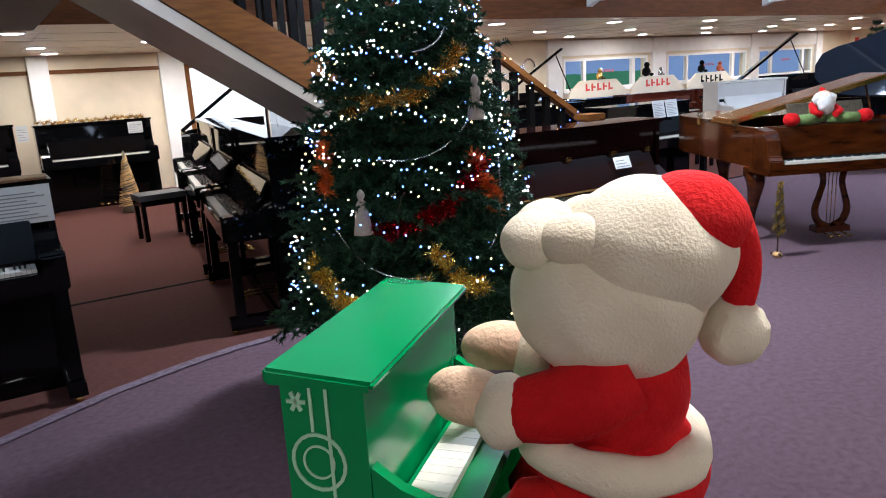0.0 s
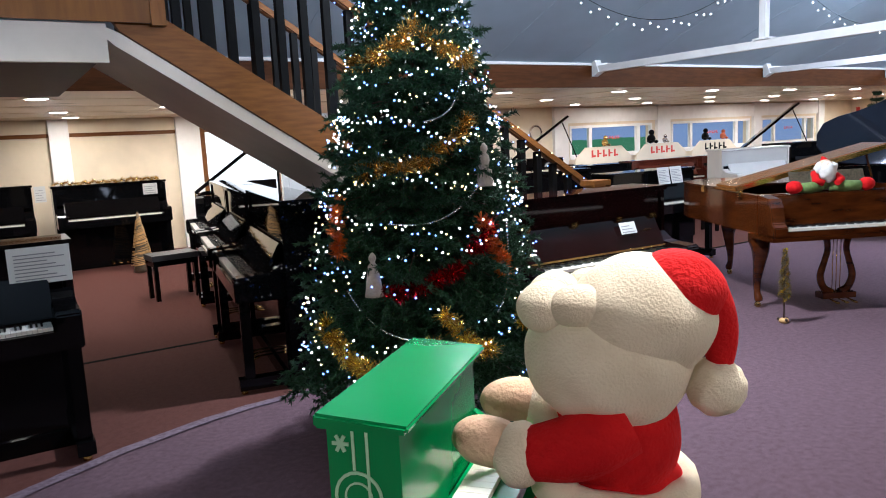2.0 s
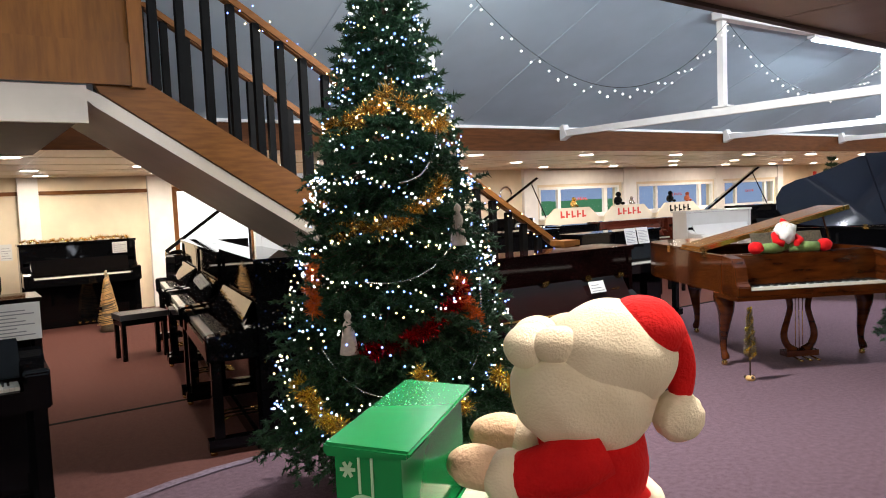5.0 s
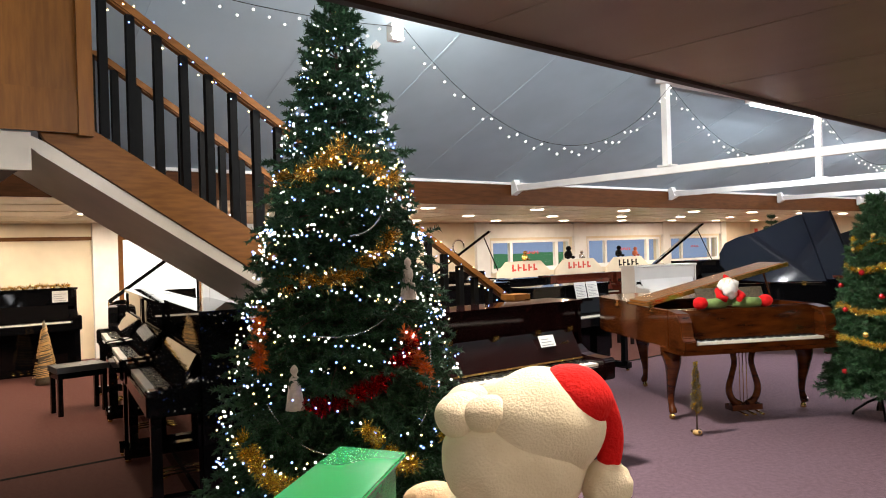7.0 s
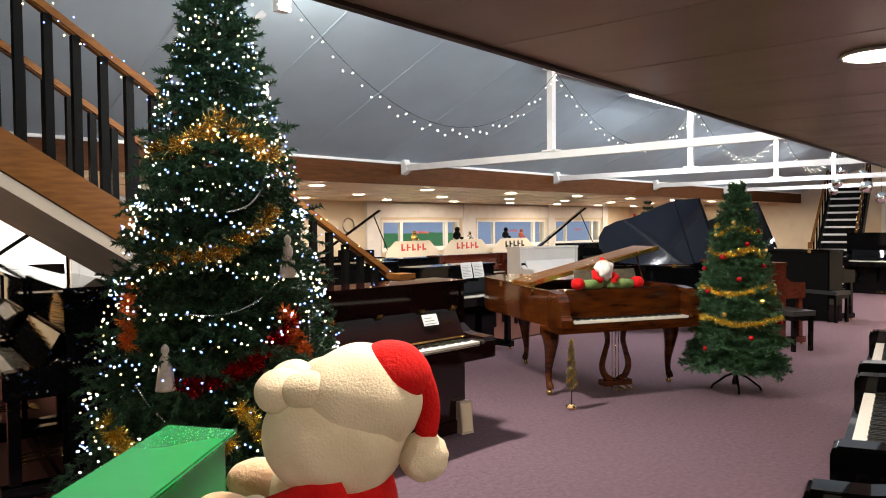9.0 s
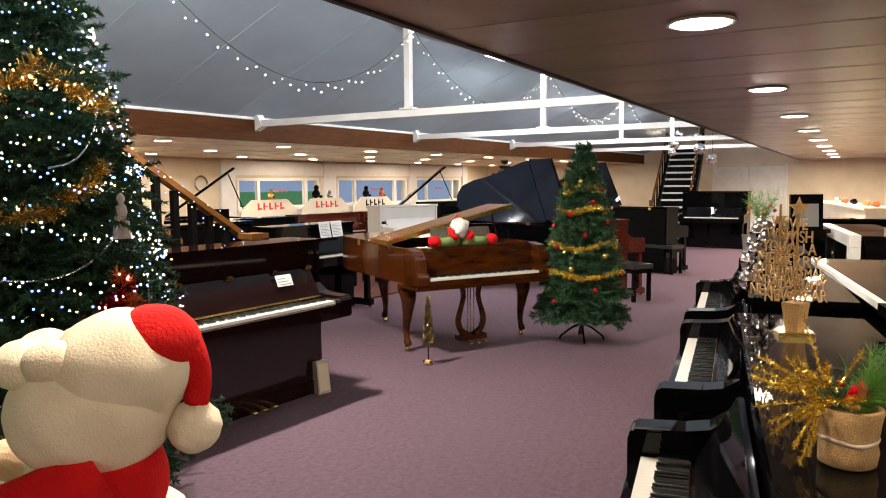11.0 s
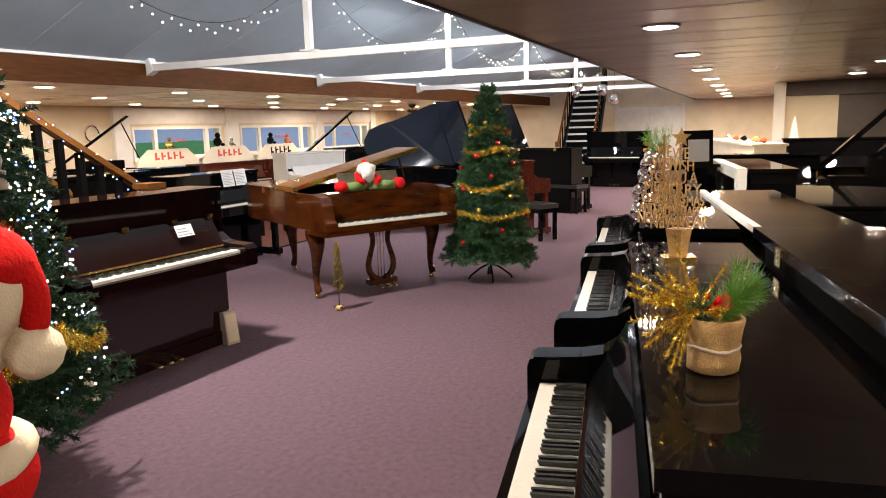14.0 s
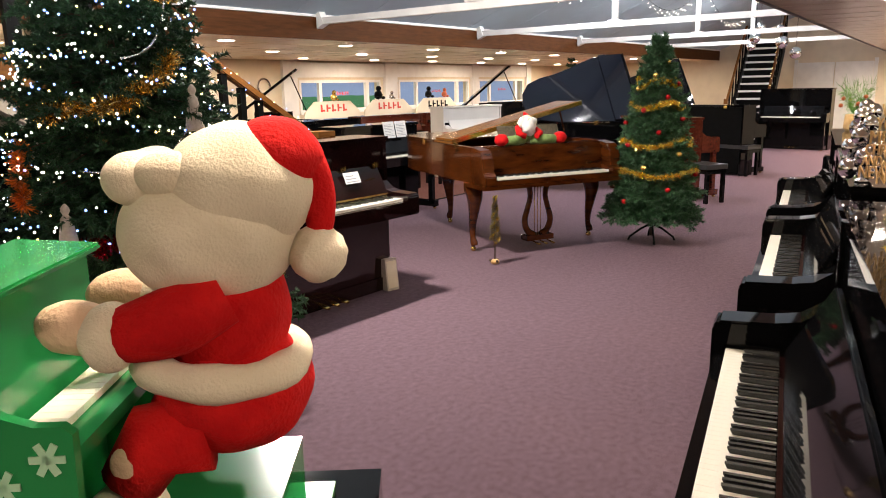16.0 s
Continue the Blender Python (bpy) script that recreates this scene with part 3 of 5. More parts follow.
def upright(at, rz, label, body="black", H=1.22, W=1.50, legs=True, fall="open", single=False, desk=False, brass_strip=False, top=None, kx=0.0, ck=0.822, group="upright pianos in the showroom"):
    """Origin on the floor under the front edge of the keys; the player's side is -y."""
    t = thing("upright_piano", label, "piano", group)
    h = W / 2
    zk = 0.735
    part("side_panel", box((-h, 0.285, 0.0), (-h + 0.035, 0.60, H - 0.032), 0.003), body, t)
    part("side_panel", box((h - 0.035, 0.285, 0.0), (h, 0.60, H - 0.032), 0.003), body, t)
    part("back_panel", box((-h + 0.036, 0.55, 0.03), (h - 0.036, 0.598, H - 0.034)), "satin", t)
    part("lower_panel", box((-h + 0.036, 0.26, 0.10), (h - 0.036, 0.29, 0.60), 0.004), body, t)
    part("plinth_board", box((-h + 0.036, 0.245, 0.0), (h - 0.036, 0.29, 0.098), 0.004), body, t)
    part("upper_panel", box((-h + 0.036, 0.30, 0.93), (h - 0.036, 0.32, H - 0.034), 0.003), body, t)
    lid = part("lid", box((-h - 0.015, 0.275, H - 0.03), (h + 0.015, 0.625, H), 0.007), top or body, t)
    for x in (-h * 0.55, h * 0.55):
        part("hinge", box((x - 0.03, 0.626, H - 0.055), (x + 0.03, 0.632, H - 0.008)), "brass", lid)
    part("key_bed", box((-h + 0.02, -0.035, 0.61), (h - 0.02, 0.243, 0.70), 0.006), body, t)
    part("key_slip", box((-h + 0.12, -0.03, 0.701), (h - 0.12, -0.004, 0.712), 0.003), body, t)
    for s in (-1, 1):
        x0, x1 = (kx + 0.625, h - 0.004) if s > 0 else (-h + 0.004, kx - 0.625)
        bm = bmesh.new()
        prism(bm, [(-0.045, 0.612), (-0.045, ck - 0.03), (-0.03, ck - 0.008), (0.13, ck), (0.20, ck + 0.012), (0.283, ck + 0.07), (0.283, 0.612)], x0, x1, 0)
        bevel(bm, 0.008)
        part("cheek", bm, body, t)
        if legs:
            lx = s * (h - 0.06)
            bm = bmesh.new()
            prism(bm, [(lx - 0.035, 0.11), (lx - 0.03, 0.61), (lx + 0.03, 0.61), (lx + 0.035, 0.11)], -0.02, 0.045, 1)
            part("leg", bevel(bm, 0.005), body, t)
            part("toe_block", box((lx - 0.045, -0.06, 0.035), (lx + 0.045, 0.26, 0.108), 0.012), body, t)
            bm = bmesh.new()
            lathe(bm, [(0.012, 0.0), (0.022, 0.006), (0.022, 0.028), (0.012, 0.034)], 12, (lx, -0.03, 0.0))
            part("castor", bm, "brass", t)
    piano_keys(t, kx - 0.611, kx + 0.611, 0.0, zk, single)
    part("key_felt", box((-0.63, 0.150, 0.70), (0.63, 0.172, zk + 0.004)), "maroon", t)
    bm = bmesh.new()
    if fall == "open":
        prism(bm, [(0.175, 0.735), (0.160, 0.755), (0.275, 0.965), (0.295, 0.958)], -0.63, 0.63, 0)
    else:
        prism(bm, [(-0.01, 0.74), (-0.01, 0.765), (0.2, 0.79), (0.26, 0.93), (0.275, 0.92), (0.22, 0.75)], -0.63, 0.63, 0)
    fb = part("fallboard", bevel(bm, 0.004), body, t)
    if brass_strip:
        bm = bmesh.new()
        prism(bm, [(0.158, 0.752), (0.153, 0.757), (0.158, 0.768), (0.166, 0.760)], -0.63, 0.63, 0)
        part("hinge_strip", bm, "brass", fb, "long polished brass hinge strip")
        for x in (-0.54, -0.135, 0.27, 0.60):
            part("hinge", box((x - 0.025, 0.252, 0.955), (x + 0.025, 0.264, 0.985)), "brass", fb)
    if desk:
        bm = bmesh.new()
        prism(bm, [(0.20, 0.93), (0.255, 1.10), (0.268, 1.10), (0.215, 0.925)], -0.36, 0.36, 0)
        part("music_desk", bm, body, t)
    pd = [-0.09, 0.0, 0.09]
    for x in pd:
        bm = bmesh.new()
        sweep(bm, [(x, 0.25, 0.075), (x, 0.17, 0.072), (x, 0.12, 0.060), (x, 0.08, 0.055)], [0.012, 0.014, 0.026, 0.016], 8, flat=0.5)
        part("pedal", bm, "brass", t)
    t.matrix_world = pose(at[0], at[1], 0.002, 0, 0, rz)
    return t


# maroon upright behind the tree
upright((3.715, 3.565), -1.5, "dark mahogany lacquered upright piano with an open fallboard", "maroon", H=1.175, legs=False, brass_strip=True, single=True, ck=0.775)
# facing row under the stairs
upright((1.66, 5.42), -99.4, "black lacquered upright piano with its fallboard open under the stairs", H=1.25, ck=0.785)
upright((1.91, 7.02), -99.4, "black lacquered upright piano with its fallboard open in a row", H=1.22, ck=0.785)
upright((2.17, 8.58), -99.4, "black lacquered upright piano with its fallboard open in a row", H=1.22, ck=0.785)
# row beside the aisle
RA = 190.8
upright((1.855, 0.550), 192.6, "black lacquered upright piano with bright white keys beside the aisle", H=1.18, W=1.60, single=True, kx=-0.05)
upright((3.745, 0.900), RA, "black lacquered upright piano beside the aisle", H=1.18, single=True)
upright((5.48, 1.235), RA, "black lacquered upright piano beside the aisle", H=1.18)
upright((7.5, 1.30), RA, "black lacquered upright piano beside the aisle", H=1.20)
# against the north wall and near the landing
upright((0.0, 11.3), 0, "black upright piano against the cream wall", H=1.24)
upright((1.75, 11.3), 0, "black upright piano against the cream wall with gold garland", H=1.20)
upright((-0.16, 4.30), 0, "black upright piano with a paper notice on its front", H=1.15)
upright((-0.45, 6.9), 90, "black upright piano with a laptop and a blue cap on it", H=1.0)
upright((18.05, 3.95), -92, "tall black upright piano beside the far staircase", H=1.35)
# white and brown uprights, and those in the middle of the hall
upright((6.95, 5.86), 0, "black digital piano with sheet music on its desk", H=1.10, W=1.40, fall="open")
upright((5.35, 6.05), 0, "black upright piano behind the mahogany one", H=1.18, fall="closed")
upright((8.75, 8.75), -6, "black lacquered upright piano under a white display sign", H=1.04, fall="closed")
upright((10.3, 8.62), -6, "brown lacquered upright piano under a white display sign", "brownp", H=1.06)
upright((11.9, 8.46), -6, "brown lacquered upright piano under a white display sign", "brownp", H=1.06)
upright((11.0, 7.35), -8, "white lacquered upright piano", "offwhite", H=1.20)
upright((13.2, 7.6), -8, "black lacquered upright piano", H=1.22)
upright((2.065, -0.704), 13.4, "black lacquered upright piano standing back to back with the row", H=1.25)
pp = upright((3.90, -0.375), 13.6, "black upright piano with a pale back rail standing back to back", H=1.19)
part("back_rail", box((-0.76, 0.628, 1.170), (0.76, 0.652, 1.195), 0.003), "white", pp, "pale painted back rail")
pp = upright((7.05, -0.16), 12, "black upright piano with a white painted back frame", H=1.20)
part("back_rail", box((-0.76, 0.628, 1.12), (0.76, 0.70, 1.205), 0.004), "white", pp, "white painted back rail")
for px in (-0.70, 0.70):
    part("back_post", box((px - 0.06, 0.628, 0.0), (px + 0.06, 0.698, 1.118), 0.004), "white", pp, "white painted back post")
upright((10.62, 3.78), 62, "red-brown lacquered upright piano with a closed lid", "brownp", H=1.08)
upright((13.6, 4.0), 70, "black lacquered upright piano", H=1.15)


# ---- grands ----
def outline(L, y0=0.0):
    k = L / 2.12
    pts = [(0.75, 0.0), (0.75, 0.55), (0.725, 0.80), (0.655, 1.02), (0.53, 1.22), (0.39, 1.42), (0.28, 1.62), (0.20, 1.82), (0.07, 2.0), (-0.13, 2.1), (-0.38, 2.12), (-0.58, 2.05), (-0.70, 1.9), (-0.75, 1.66), (-0.75, 0.0)]
    pts = [(x, y * k) for x, y in pts]
    out = [p for p in pts if p[1] > y0 + 0.01]
    return [(0.75, y0)] + out + [(-0.75, y0)]


def grand(at, rz, label, body="black", L=1.8, angle=40, leg="square", lid_mat=None, flap=0.0, desk=True, inner="brass"):
    t = thing("grand_piano", label, "piano", "grand pianos in the showroom")
    lid_mat = lid_mat or body
    o = outline(L, 0.25)
    bm = bmesh.new()
    inn = [(x * 0.95, 0.30 + (y - 0.25) * 0.965) for x, y in o]
    n = len(o)
    rings = [[bm.verts.new((x, y, z)) for x, y in q] for q, z in ((o, 0.66), (o, 0.99), (inn, 0.99), (inn, 0.80))]
    for a, b in zip(rings, rings[1:]):
        for i in range(n):
            bm.faces.new((a[i], a[(i + 1) % n], b[(i + 1) % n], b[i]))
    bm.faces.new(rings[0][::-1])
    bmesh.ops.recalc_face_normals(bm, faces=bm.faces)
    part("case", bm, body, t)
    bm = bmesh.new()
    prism(bm, [(x * 0.94, 0.31 + (y - 0.25) * 0.96) for x, y in o], 0.80, 0.86, 2)
    part("iron_frame", bm, inner, t, "gilt iron frame inside the case")
    part("moulding", box((-0.77, -0.05, 0.625), (0.77, 0.33, 0.658), 0.008), body, t)
    part("key_bed", box((-0.74, -0.035, 0.66), (0.74, 0.245, 0.70), 0.004), body, t)
    part("key_slip", box((-0.63, -0.033, 0.701), (0.63, -0.004, 0.706), 0.002), body, t)
    for s in (-1, 1):
        bm = bmesh.new()
        prism(bm, [(-0.04, 0.66), (-0.04, 0.74), (0.0, 0.77), (0.03, 0.90), (0.08, 0.97), (0.25, 0.99), (0.25, 0.66)], *((-0.75, -0.635) if s < 0 else (0.635, 0.75)), 0)
        part("arm", bevel(bm, 0.008), body, t)
    piano_keys(t, -0.611, 0.611, 0.0, 0.725)
    part("fallboard", box((-0.63, 0.155, 0.728), (0.63, 0.185, 0.955), 0.006), body, t)
    part("front_rail", box((-0.634, 0.186, 0.90), (0.634, 0.35, 0.985), 0.004), body, t)
    if desk:
        bm = bmesh.new()
        prism(bm, [(0.42, 0.99), (0.50, 1.15), (0.512, 1.15), (0.435, 0.985)], -0.34, 0.34, 0)
        part("music_desk", bm, "net" if leg == "cabriole" else body, t)
    # lid, hinged on the straight side
    y0 = 0.62 if angle else 0.27
    k = outline(L, y0)
    bm = bmesh.new()
    if flap:
        part("tail_lid", bevel(prism(bm, [(x * 1.015, y) for x, y in outline(L, y0 + flap + 0.02)], 0.995, 1.017, 2), 0.005), body, t)
        bm = bmesh.new()
        k = [(0.72, y0), (0.70, y0 + flap), (-0.75, y0 + flap), (-0.75, y0)]
    prism(bm, [(x + 0.75 + (0.02 if x > 0 else -0.01), y) for x, y in k], 0.0, 0.022, 2)
    lid = part("lid", bevel(bm, 0.006), lid_mat, t)
    lid.matrix_local = Matrix.Translation((-0.75, 0, 0.995)) @ pose(0, 0, 0, 0, -angle, 0)
    if angle:
        bm = bmesh.new()
        bx(bm, (0.0, 0.64, 0.026), (1.46, 1.0, 0.048))
        f = part("front_flap", bevel(bm, 0.006), lid_mat, lid)
        part("flap_hinge", box((0.0, 0.60, 0.003), (1.5, 0.618, 0.045), 0.003), "brass" if leg == "cabriole" else body, lid)
        a = radians(angle)
        hx, hz = -0.75 + 1.35 * math.cos(a), 0.99 + 1.35 * math.sin(a)
        bm = bmesh.new()
        sweep(bm, [(0.66, 0.80, 0.97), (hx, 0.80, hz)], 0.011, 6)
        part("prop_stick", bm, body, t)
    for i in range(2):
        part("hinge", box((-0.768, 0.5 + i * 0.75, 0.955), (-0.752, 0.56 + i * 0.75, 1.015)), "brass", t)
    spots = [(-0.68, 0.35), (0.68, 0.40), (-0.235, L - 0.32)]
    for lx, ly in spots:
        if leg == "cabriole":
            bm = bmesh.new()
            s = -1 if ly < 1 else 1
            sweep(bm, *curve([(lx, ly, 0.66), (lx, ly + s * 0.008, 0.60), (lx, ly + s * 0.035, 0.52), (lx, ly + s * 0.020, 0.40), (lx, ly - s * 0.012, 0.25), (lx, ly - s * 0.012, 0.14), (lx, ly + s * 0.015, 0.08), (lx, ly + s * 0.025, 0.055)],
                             [0.085, 0.088, 0.076, 0.054, 0.036, 0.028, 0.036, 0.030]), 14)
            for f in bm.faces:
                f.smooth = True
            lg = part("leg", bm, body, t)
            bm = bmesh.new()
            ball(bm, (lx, ly - 0.055, 0.53), 0.045, squash=(1, 0.6, 1.5), wob=0.5)
            part("carving", bm, body, lg)
        else:
            bm = bmesh.new()
            lathe(bm, [(0.035, 0.06), (0.045, 0.1), (0.06, 0.5), (0.065, 0.66)], 4, (lx, ly, 0))
            lg = part("leg", bm, body, t)
        bm = bmesh.new()
        lathe(bm, [(0.012, 0.0), (0.026, 0.008), (0.026, 0.034), (0.016, 0.042), (0.02, 0.056)], 12, (lx, ly, 0.0))
        part("castor", bm, "brass", lg)
    # pedal lyre
    ly = part("lyre", box((-0.15, 0.24, 0.055), (0.15, 0.36, 0.105), 0.01), body, t)
    for s in (-1, 1):
        bm = bmesh.new()
        sweep(bm, *curve([(s * 0.04, 0.30, 0.10), (s * 0.115, 0.30, 0.15), (s * 0.145, 0.30, 0.25), (s * 0.110, 0.30, 0.38), (s * 0.085, 0.30, 0.48), (s * 0.10, 0.30, 0.58), (s * 0.12, 0.30, 0.64)], [0.035, 0.032, 0.03, 0.026, 0.026, 0.028, 0.03]), 10)
        part("lyre_arm", bm, body, ly)
    for k in range(-1, 2):
        bm = bmesh.new()
        sweep(bm, [(k * 0.035, 0.30, 0.10), (k * 0.035, 0.30, 0.62)], 0.004, 6)
        part("pedal_rod", bm, "brass", ly)
        bm = bmesh.new()
        sweep(bm, [(k * 0.08, 0.25, 0.05), (k * 0.08, 0.19, 0.045), (k * 0.08, 0.13, 0.04)], [0.01, 0.014, 0.018], 8, flat=0.5)
        part("pedal", bm, "brass", ly)
    t.matrix_world = pose(at[0], at[1], 0.002, 0, 0, rz)
    return t


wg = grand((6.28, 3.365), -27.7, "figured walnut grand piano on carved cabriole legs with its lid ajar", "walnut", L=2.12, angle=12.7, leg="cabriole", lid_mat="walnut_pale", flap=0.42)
grand((11.47, 4.30), 40, "black concert grand piano with its lid raised", L=2.3, angle=40, lid_mat="lidblack")
grand((16.1, 5.1), 40, "black grand piano with its lid raised", L=2.0, angle=42)
grand((3.25, 9.75), -16, "black grand piano with raised lid before the lit doorway", L=1.55, angle=36)
grand((8.75, 10.3), -41, "black grand piano with its lid raised near the windows", L=1.55, angle=36, lid_mat="black")
grand((14.3, 9.3), -50, "black grand piano with its lid raised beside the window wall", L=1.6, angle=40)
grand((5.25, -0.80), -80, "black grand piano with its lid closed", L=1.8, angle=0, desk=False)
grand((8.2, -0.97), -92, "black grand piano with its lid raised", L=1.8, angle=45)


def bench(at, rz, w=0.62):
    t = thing("piano_bench", "black piano bench with a buttoned leather seat", "bench", "piano benches")
    bm = bmesh.new()
    bx(bm, (-w / 2, -0.17, 0.44), (w / 2, 0.17, 0.50))
    part("seat", bevel(bm, 0.022, 3), "seat", t)
    part("apron", box((-w / 2 + 0.01, -0.16, 0.38), (w / 2 - 0.01, 0.16, 0.438), 0.004), "black", t)
    for sx in (-1, 1):
        for sy in (-1, 1):
            part("leg", box((sx * (w / 2 - 0.035) - 0.022, sy * 0.13 - 0.022, 0), (sx * (w / 2 - 0.035) + 0.022, sy * 0.13 + 0.022, 0.378), 0.004), "black", t)
    for i in range(-2, 3):
        for j in (-1, 1):
            bm = bmesh.new()
            ball(bm, (i * 0.11, j * 0.07, 0.499), 0.009, sub=1, squash=(1, 1, 0.5))
            part("button", bm, "seat", t)
    t.matrix_world = pose(at[0], at[1], 0.001, 0, 0, rz)


bench((1.88, 8.50), 5, 0.50)
bench((9.92, 3.22), 60)
bench((13.0, 3.62), 70)
bench((0.3, 10.6), 0)
bench((9.3, 7.4), 0)
bench((7.72, -1.0), 90)


# ---- trees ----
def needle_mesh(tips, per, ln, wd, rng):
    """Needles round twigs: tips is an array of start and direction rows."""
    n = len(tips)
    start = np.repeat(tips[:, :3], per, 0)
    way = np.repeat(tips[:, 3:], per, 0)
    u = rng.random((n * per, 1))
    base = start + way * u
    wl_ = np.linalg.norm(way, axis=1, keepdims=True)
    d = way / wl_ * 0.8 + rng.normal(0, 0.62, (n * per, 3))
    d /= np.linalg.norm(d, axis=1, keepdims=True)
    side = np.cross(d, rng.normal(0, 1, (n * per, 3)))
    side /= np.linalg.norm(side, axis=1, keepdims=True)
    lens = ln * (0.7 + 0.6 * rng.random((n * per, 1)))
    v = np.empty((n * per * 3, 3))
    v[0::3] = base - side * wd
    v[1::3] = base + side * wd
    v[2::3] = base + d * lens
    f = np.arange(n * per * 3).reshape(-1, 3)
    return v, f.tolist()


def fir_tree(name, label, at, H, R, z0, rows, seed, material, per=46, ln=0.055, wd=0.0016, droop=0.25, spray=0.20):
    t = thing(name, label, "christmas tree")
    rng = np.random.default_rng(seed)
    tips = []
    twigs = bmesh.new()
    for i in range(rows):
        f = i / (rows - 1)
        z = z0 + (H - z0) * f
        r = R * (1 - f) ** 0.78 + 0.05
        nb = int(25 * (1 - f) + 8)
        for k in range(nb):
            a = 2 * math.pi * (k + rng.random() * 0.7) / nb + i * 0.6
            rr = r * (0.76 + 0.46 * rng.random() ** 1.4)
            dz = -droop * rr * (0.6 + 0.6 * rng.random()) + 0.05 * f
            end = np.array([rr * math.cos(a), rr * math.sin(a), z + dz])
            beg = np.array([0.02 * math.cos(a), 0.02 * math.sin(a), z])
            if k % 2 == 0:
                sweep(twigs, [beg, (beg + end) / 2 + np.array([0, 0, 0.02]), end], [0.006, 0.004, 0.002], 3)
            steps = max(2, int(rr / 0.10))
            for s in range(steps):
                q = (s + 0.6 + rng.random() * 0.4) / steps
                if q < 0.30 and rng.random() < 0.6:
                    continue
                p = beg + (end - beg) * min(q, 1.0)
                out = (end - beg) / np.linalg.norm(end - beg)
                for m in range(3):
                    sw = (m - 1) * (0.7 + 0.4 * rng.random())
                    c, sn = math.cos(sw), math.sin(sw)
                    w = np.array([out[0] * c - out[1] * sn, out[0] * sn + out[1] * c, out[2] + 0.30 * rng.normal()]) * spray * (0.45 + 0.4 * rng.random()) * (0.6 + 0.4 * (1 - f))
                    tips.append(np.r_[p, w])
    tips = np.array(tips)
    v, f = needle_mesh(tips, per, ln, wd, rng)
    raw("crown", v, f, material, t)
    part("twigs", twigs, "bark", t)["kind"] = "stuff"
    bm = bmesh.new()
    sweep(bm, [(0, 0, 0.05), (0, 0, H * 0.5), (0, 0, H)], [0.022, 0.018, 0.006], 8)
    part("trunk", bm, "bark", t)
    for k in range(4):
        a = k * math.pi / 2 + 0.5
        bm = bmesh.new()
        sweep(bm, [(0, 0, 0.17), (0.10 * math.cos(a), 0.10 * math.sin(a), 0.12), (R * 0.62 * math.cos(a), R * 0.62 * math.sin(a), 0.035), (R * 0.66 * math.cos(a), R * 0.66 * math.sin(a), 0.0)], 0.011, 6)
        part("stand_leg", bm, "satin", t)
    t.location = (*at, 0)
    return t


def cone_r(z, H, R, z0):
    return R * max(0.0, 1 - (z - z0) / (H - z0)) ** 0.78 + 0.05


def tinsel(name, label, pts, r, material, seed, n=2600, ln=0.035, wd=0.0018):
    """Fluffy foil garland along pts."""
    rng = np.random.default_rng(seed)
    p = np.array(pts)
    p = p + rng.normal(0, r * 0.22, p.shape)
    seg = rng.random(n) * (len(p) - 1)
    i = np.minimum(seg.astype(int), len(p) - 2)
    fr = (seg - i)[:, None]
    c = p[i] * (1 - fr) + p[i + 1] * fr
    d = rng.normal(0, 1, (n, 3))
    d /= np.linalg.norm(d, axis=1, keepdims=True)
    side = np.cross(d, rng.normal(0, 1, (n, 3)))
    side /= np.linalg.norm(side, axis=1, keepdims=True)
    v = np.empty((n * 4, 3))
    L = r * (0.6 + 0.6 * rng.random((n, 1)))
    v[0::4], v[1::4], v[2::4], v[3::4] = c - side * wd, c + side * wd, c + d * L + side * wd, c + d * L - side * wd
    ob = raw(name, v, np.arange(n * 4).reshape(-1, 4).tolist(), material)
    tagged(ob, label, "garland", "garlands on the tree", "stuff")
    return ob


def bulbs(name, label, pts, r, material, group="fairy lights", wire=None):
    """A string of small lit bulbs; bulbs past counting stay in one mesh."""
    t = thing(name, label, "fairy lights", group)
    g = (1 + 5 ** 0.5) / 2
    o = np.array([(-1, g, 0), (1, g, 0), (-1, -g, 0), (1, -g, 0), (0, -1, g), (0, 1, g), (0, -1, -g), (0, 1, -g), (g, 0, -1), (g, 0, 1), (-g, 0, -1), (-g, 0, 1)]) / 1.9 * r
    fc = np.array([(0, 11, 5), (0, 5, 1), (0, 1, 7), (0, 7, 10), (0, 10, 11), (1, 5, 9), (5, 11, 4), (11, 10, 2), (10, 7, 6), (7, 1, 8), (3, 9, 4), (3, 4, 2), (3, 2, 6), (3, 6, 8), (3, 8, 9), (4, 9, 5), (2, 4, 11), (6, 2, 10), (8, 6, 7), (9, 8, 1)])
    p = np.array(pts)
    v = (p[:, None, :] + o[None]).reshape(-1, 3)
    f = (fc[None] + 12 * np.arange(len(p))[:, None, None]).reshape(-1, 3)
    b = raw("bulbs", v, f.tolist(), material, t)
    b["kind"] = "stuff"
    if wire:
        bm = bmesh.new()
        sweep(bm, wire, 0.0028, 4)
        part("wire", bm, "satin", t)
    return t


TX, TY, TH, TR, TZ0 = 2.135, 3.39, 2.83, 0.57, 0.47
fir_tree("christmas_tree", "tall green artificial christmas tree with lights and garlands", (TX, TY), TH, TR, TZ0, 35, 5, "needle", per=64, ln=0.028, wd=0.0050, droop=0.20, spray=0.17)


def on_tree(a, z, k=1.0, cx=TX, cy=TY, H=TH, R=TR, z0=TZ0):
    r = cone_r(z, H, R, z0) * k
    return (cx + r * math.cos(a), cy + r * math.sin(a), z - 0.12 * r)


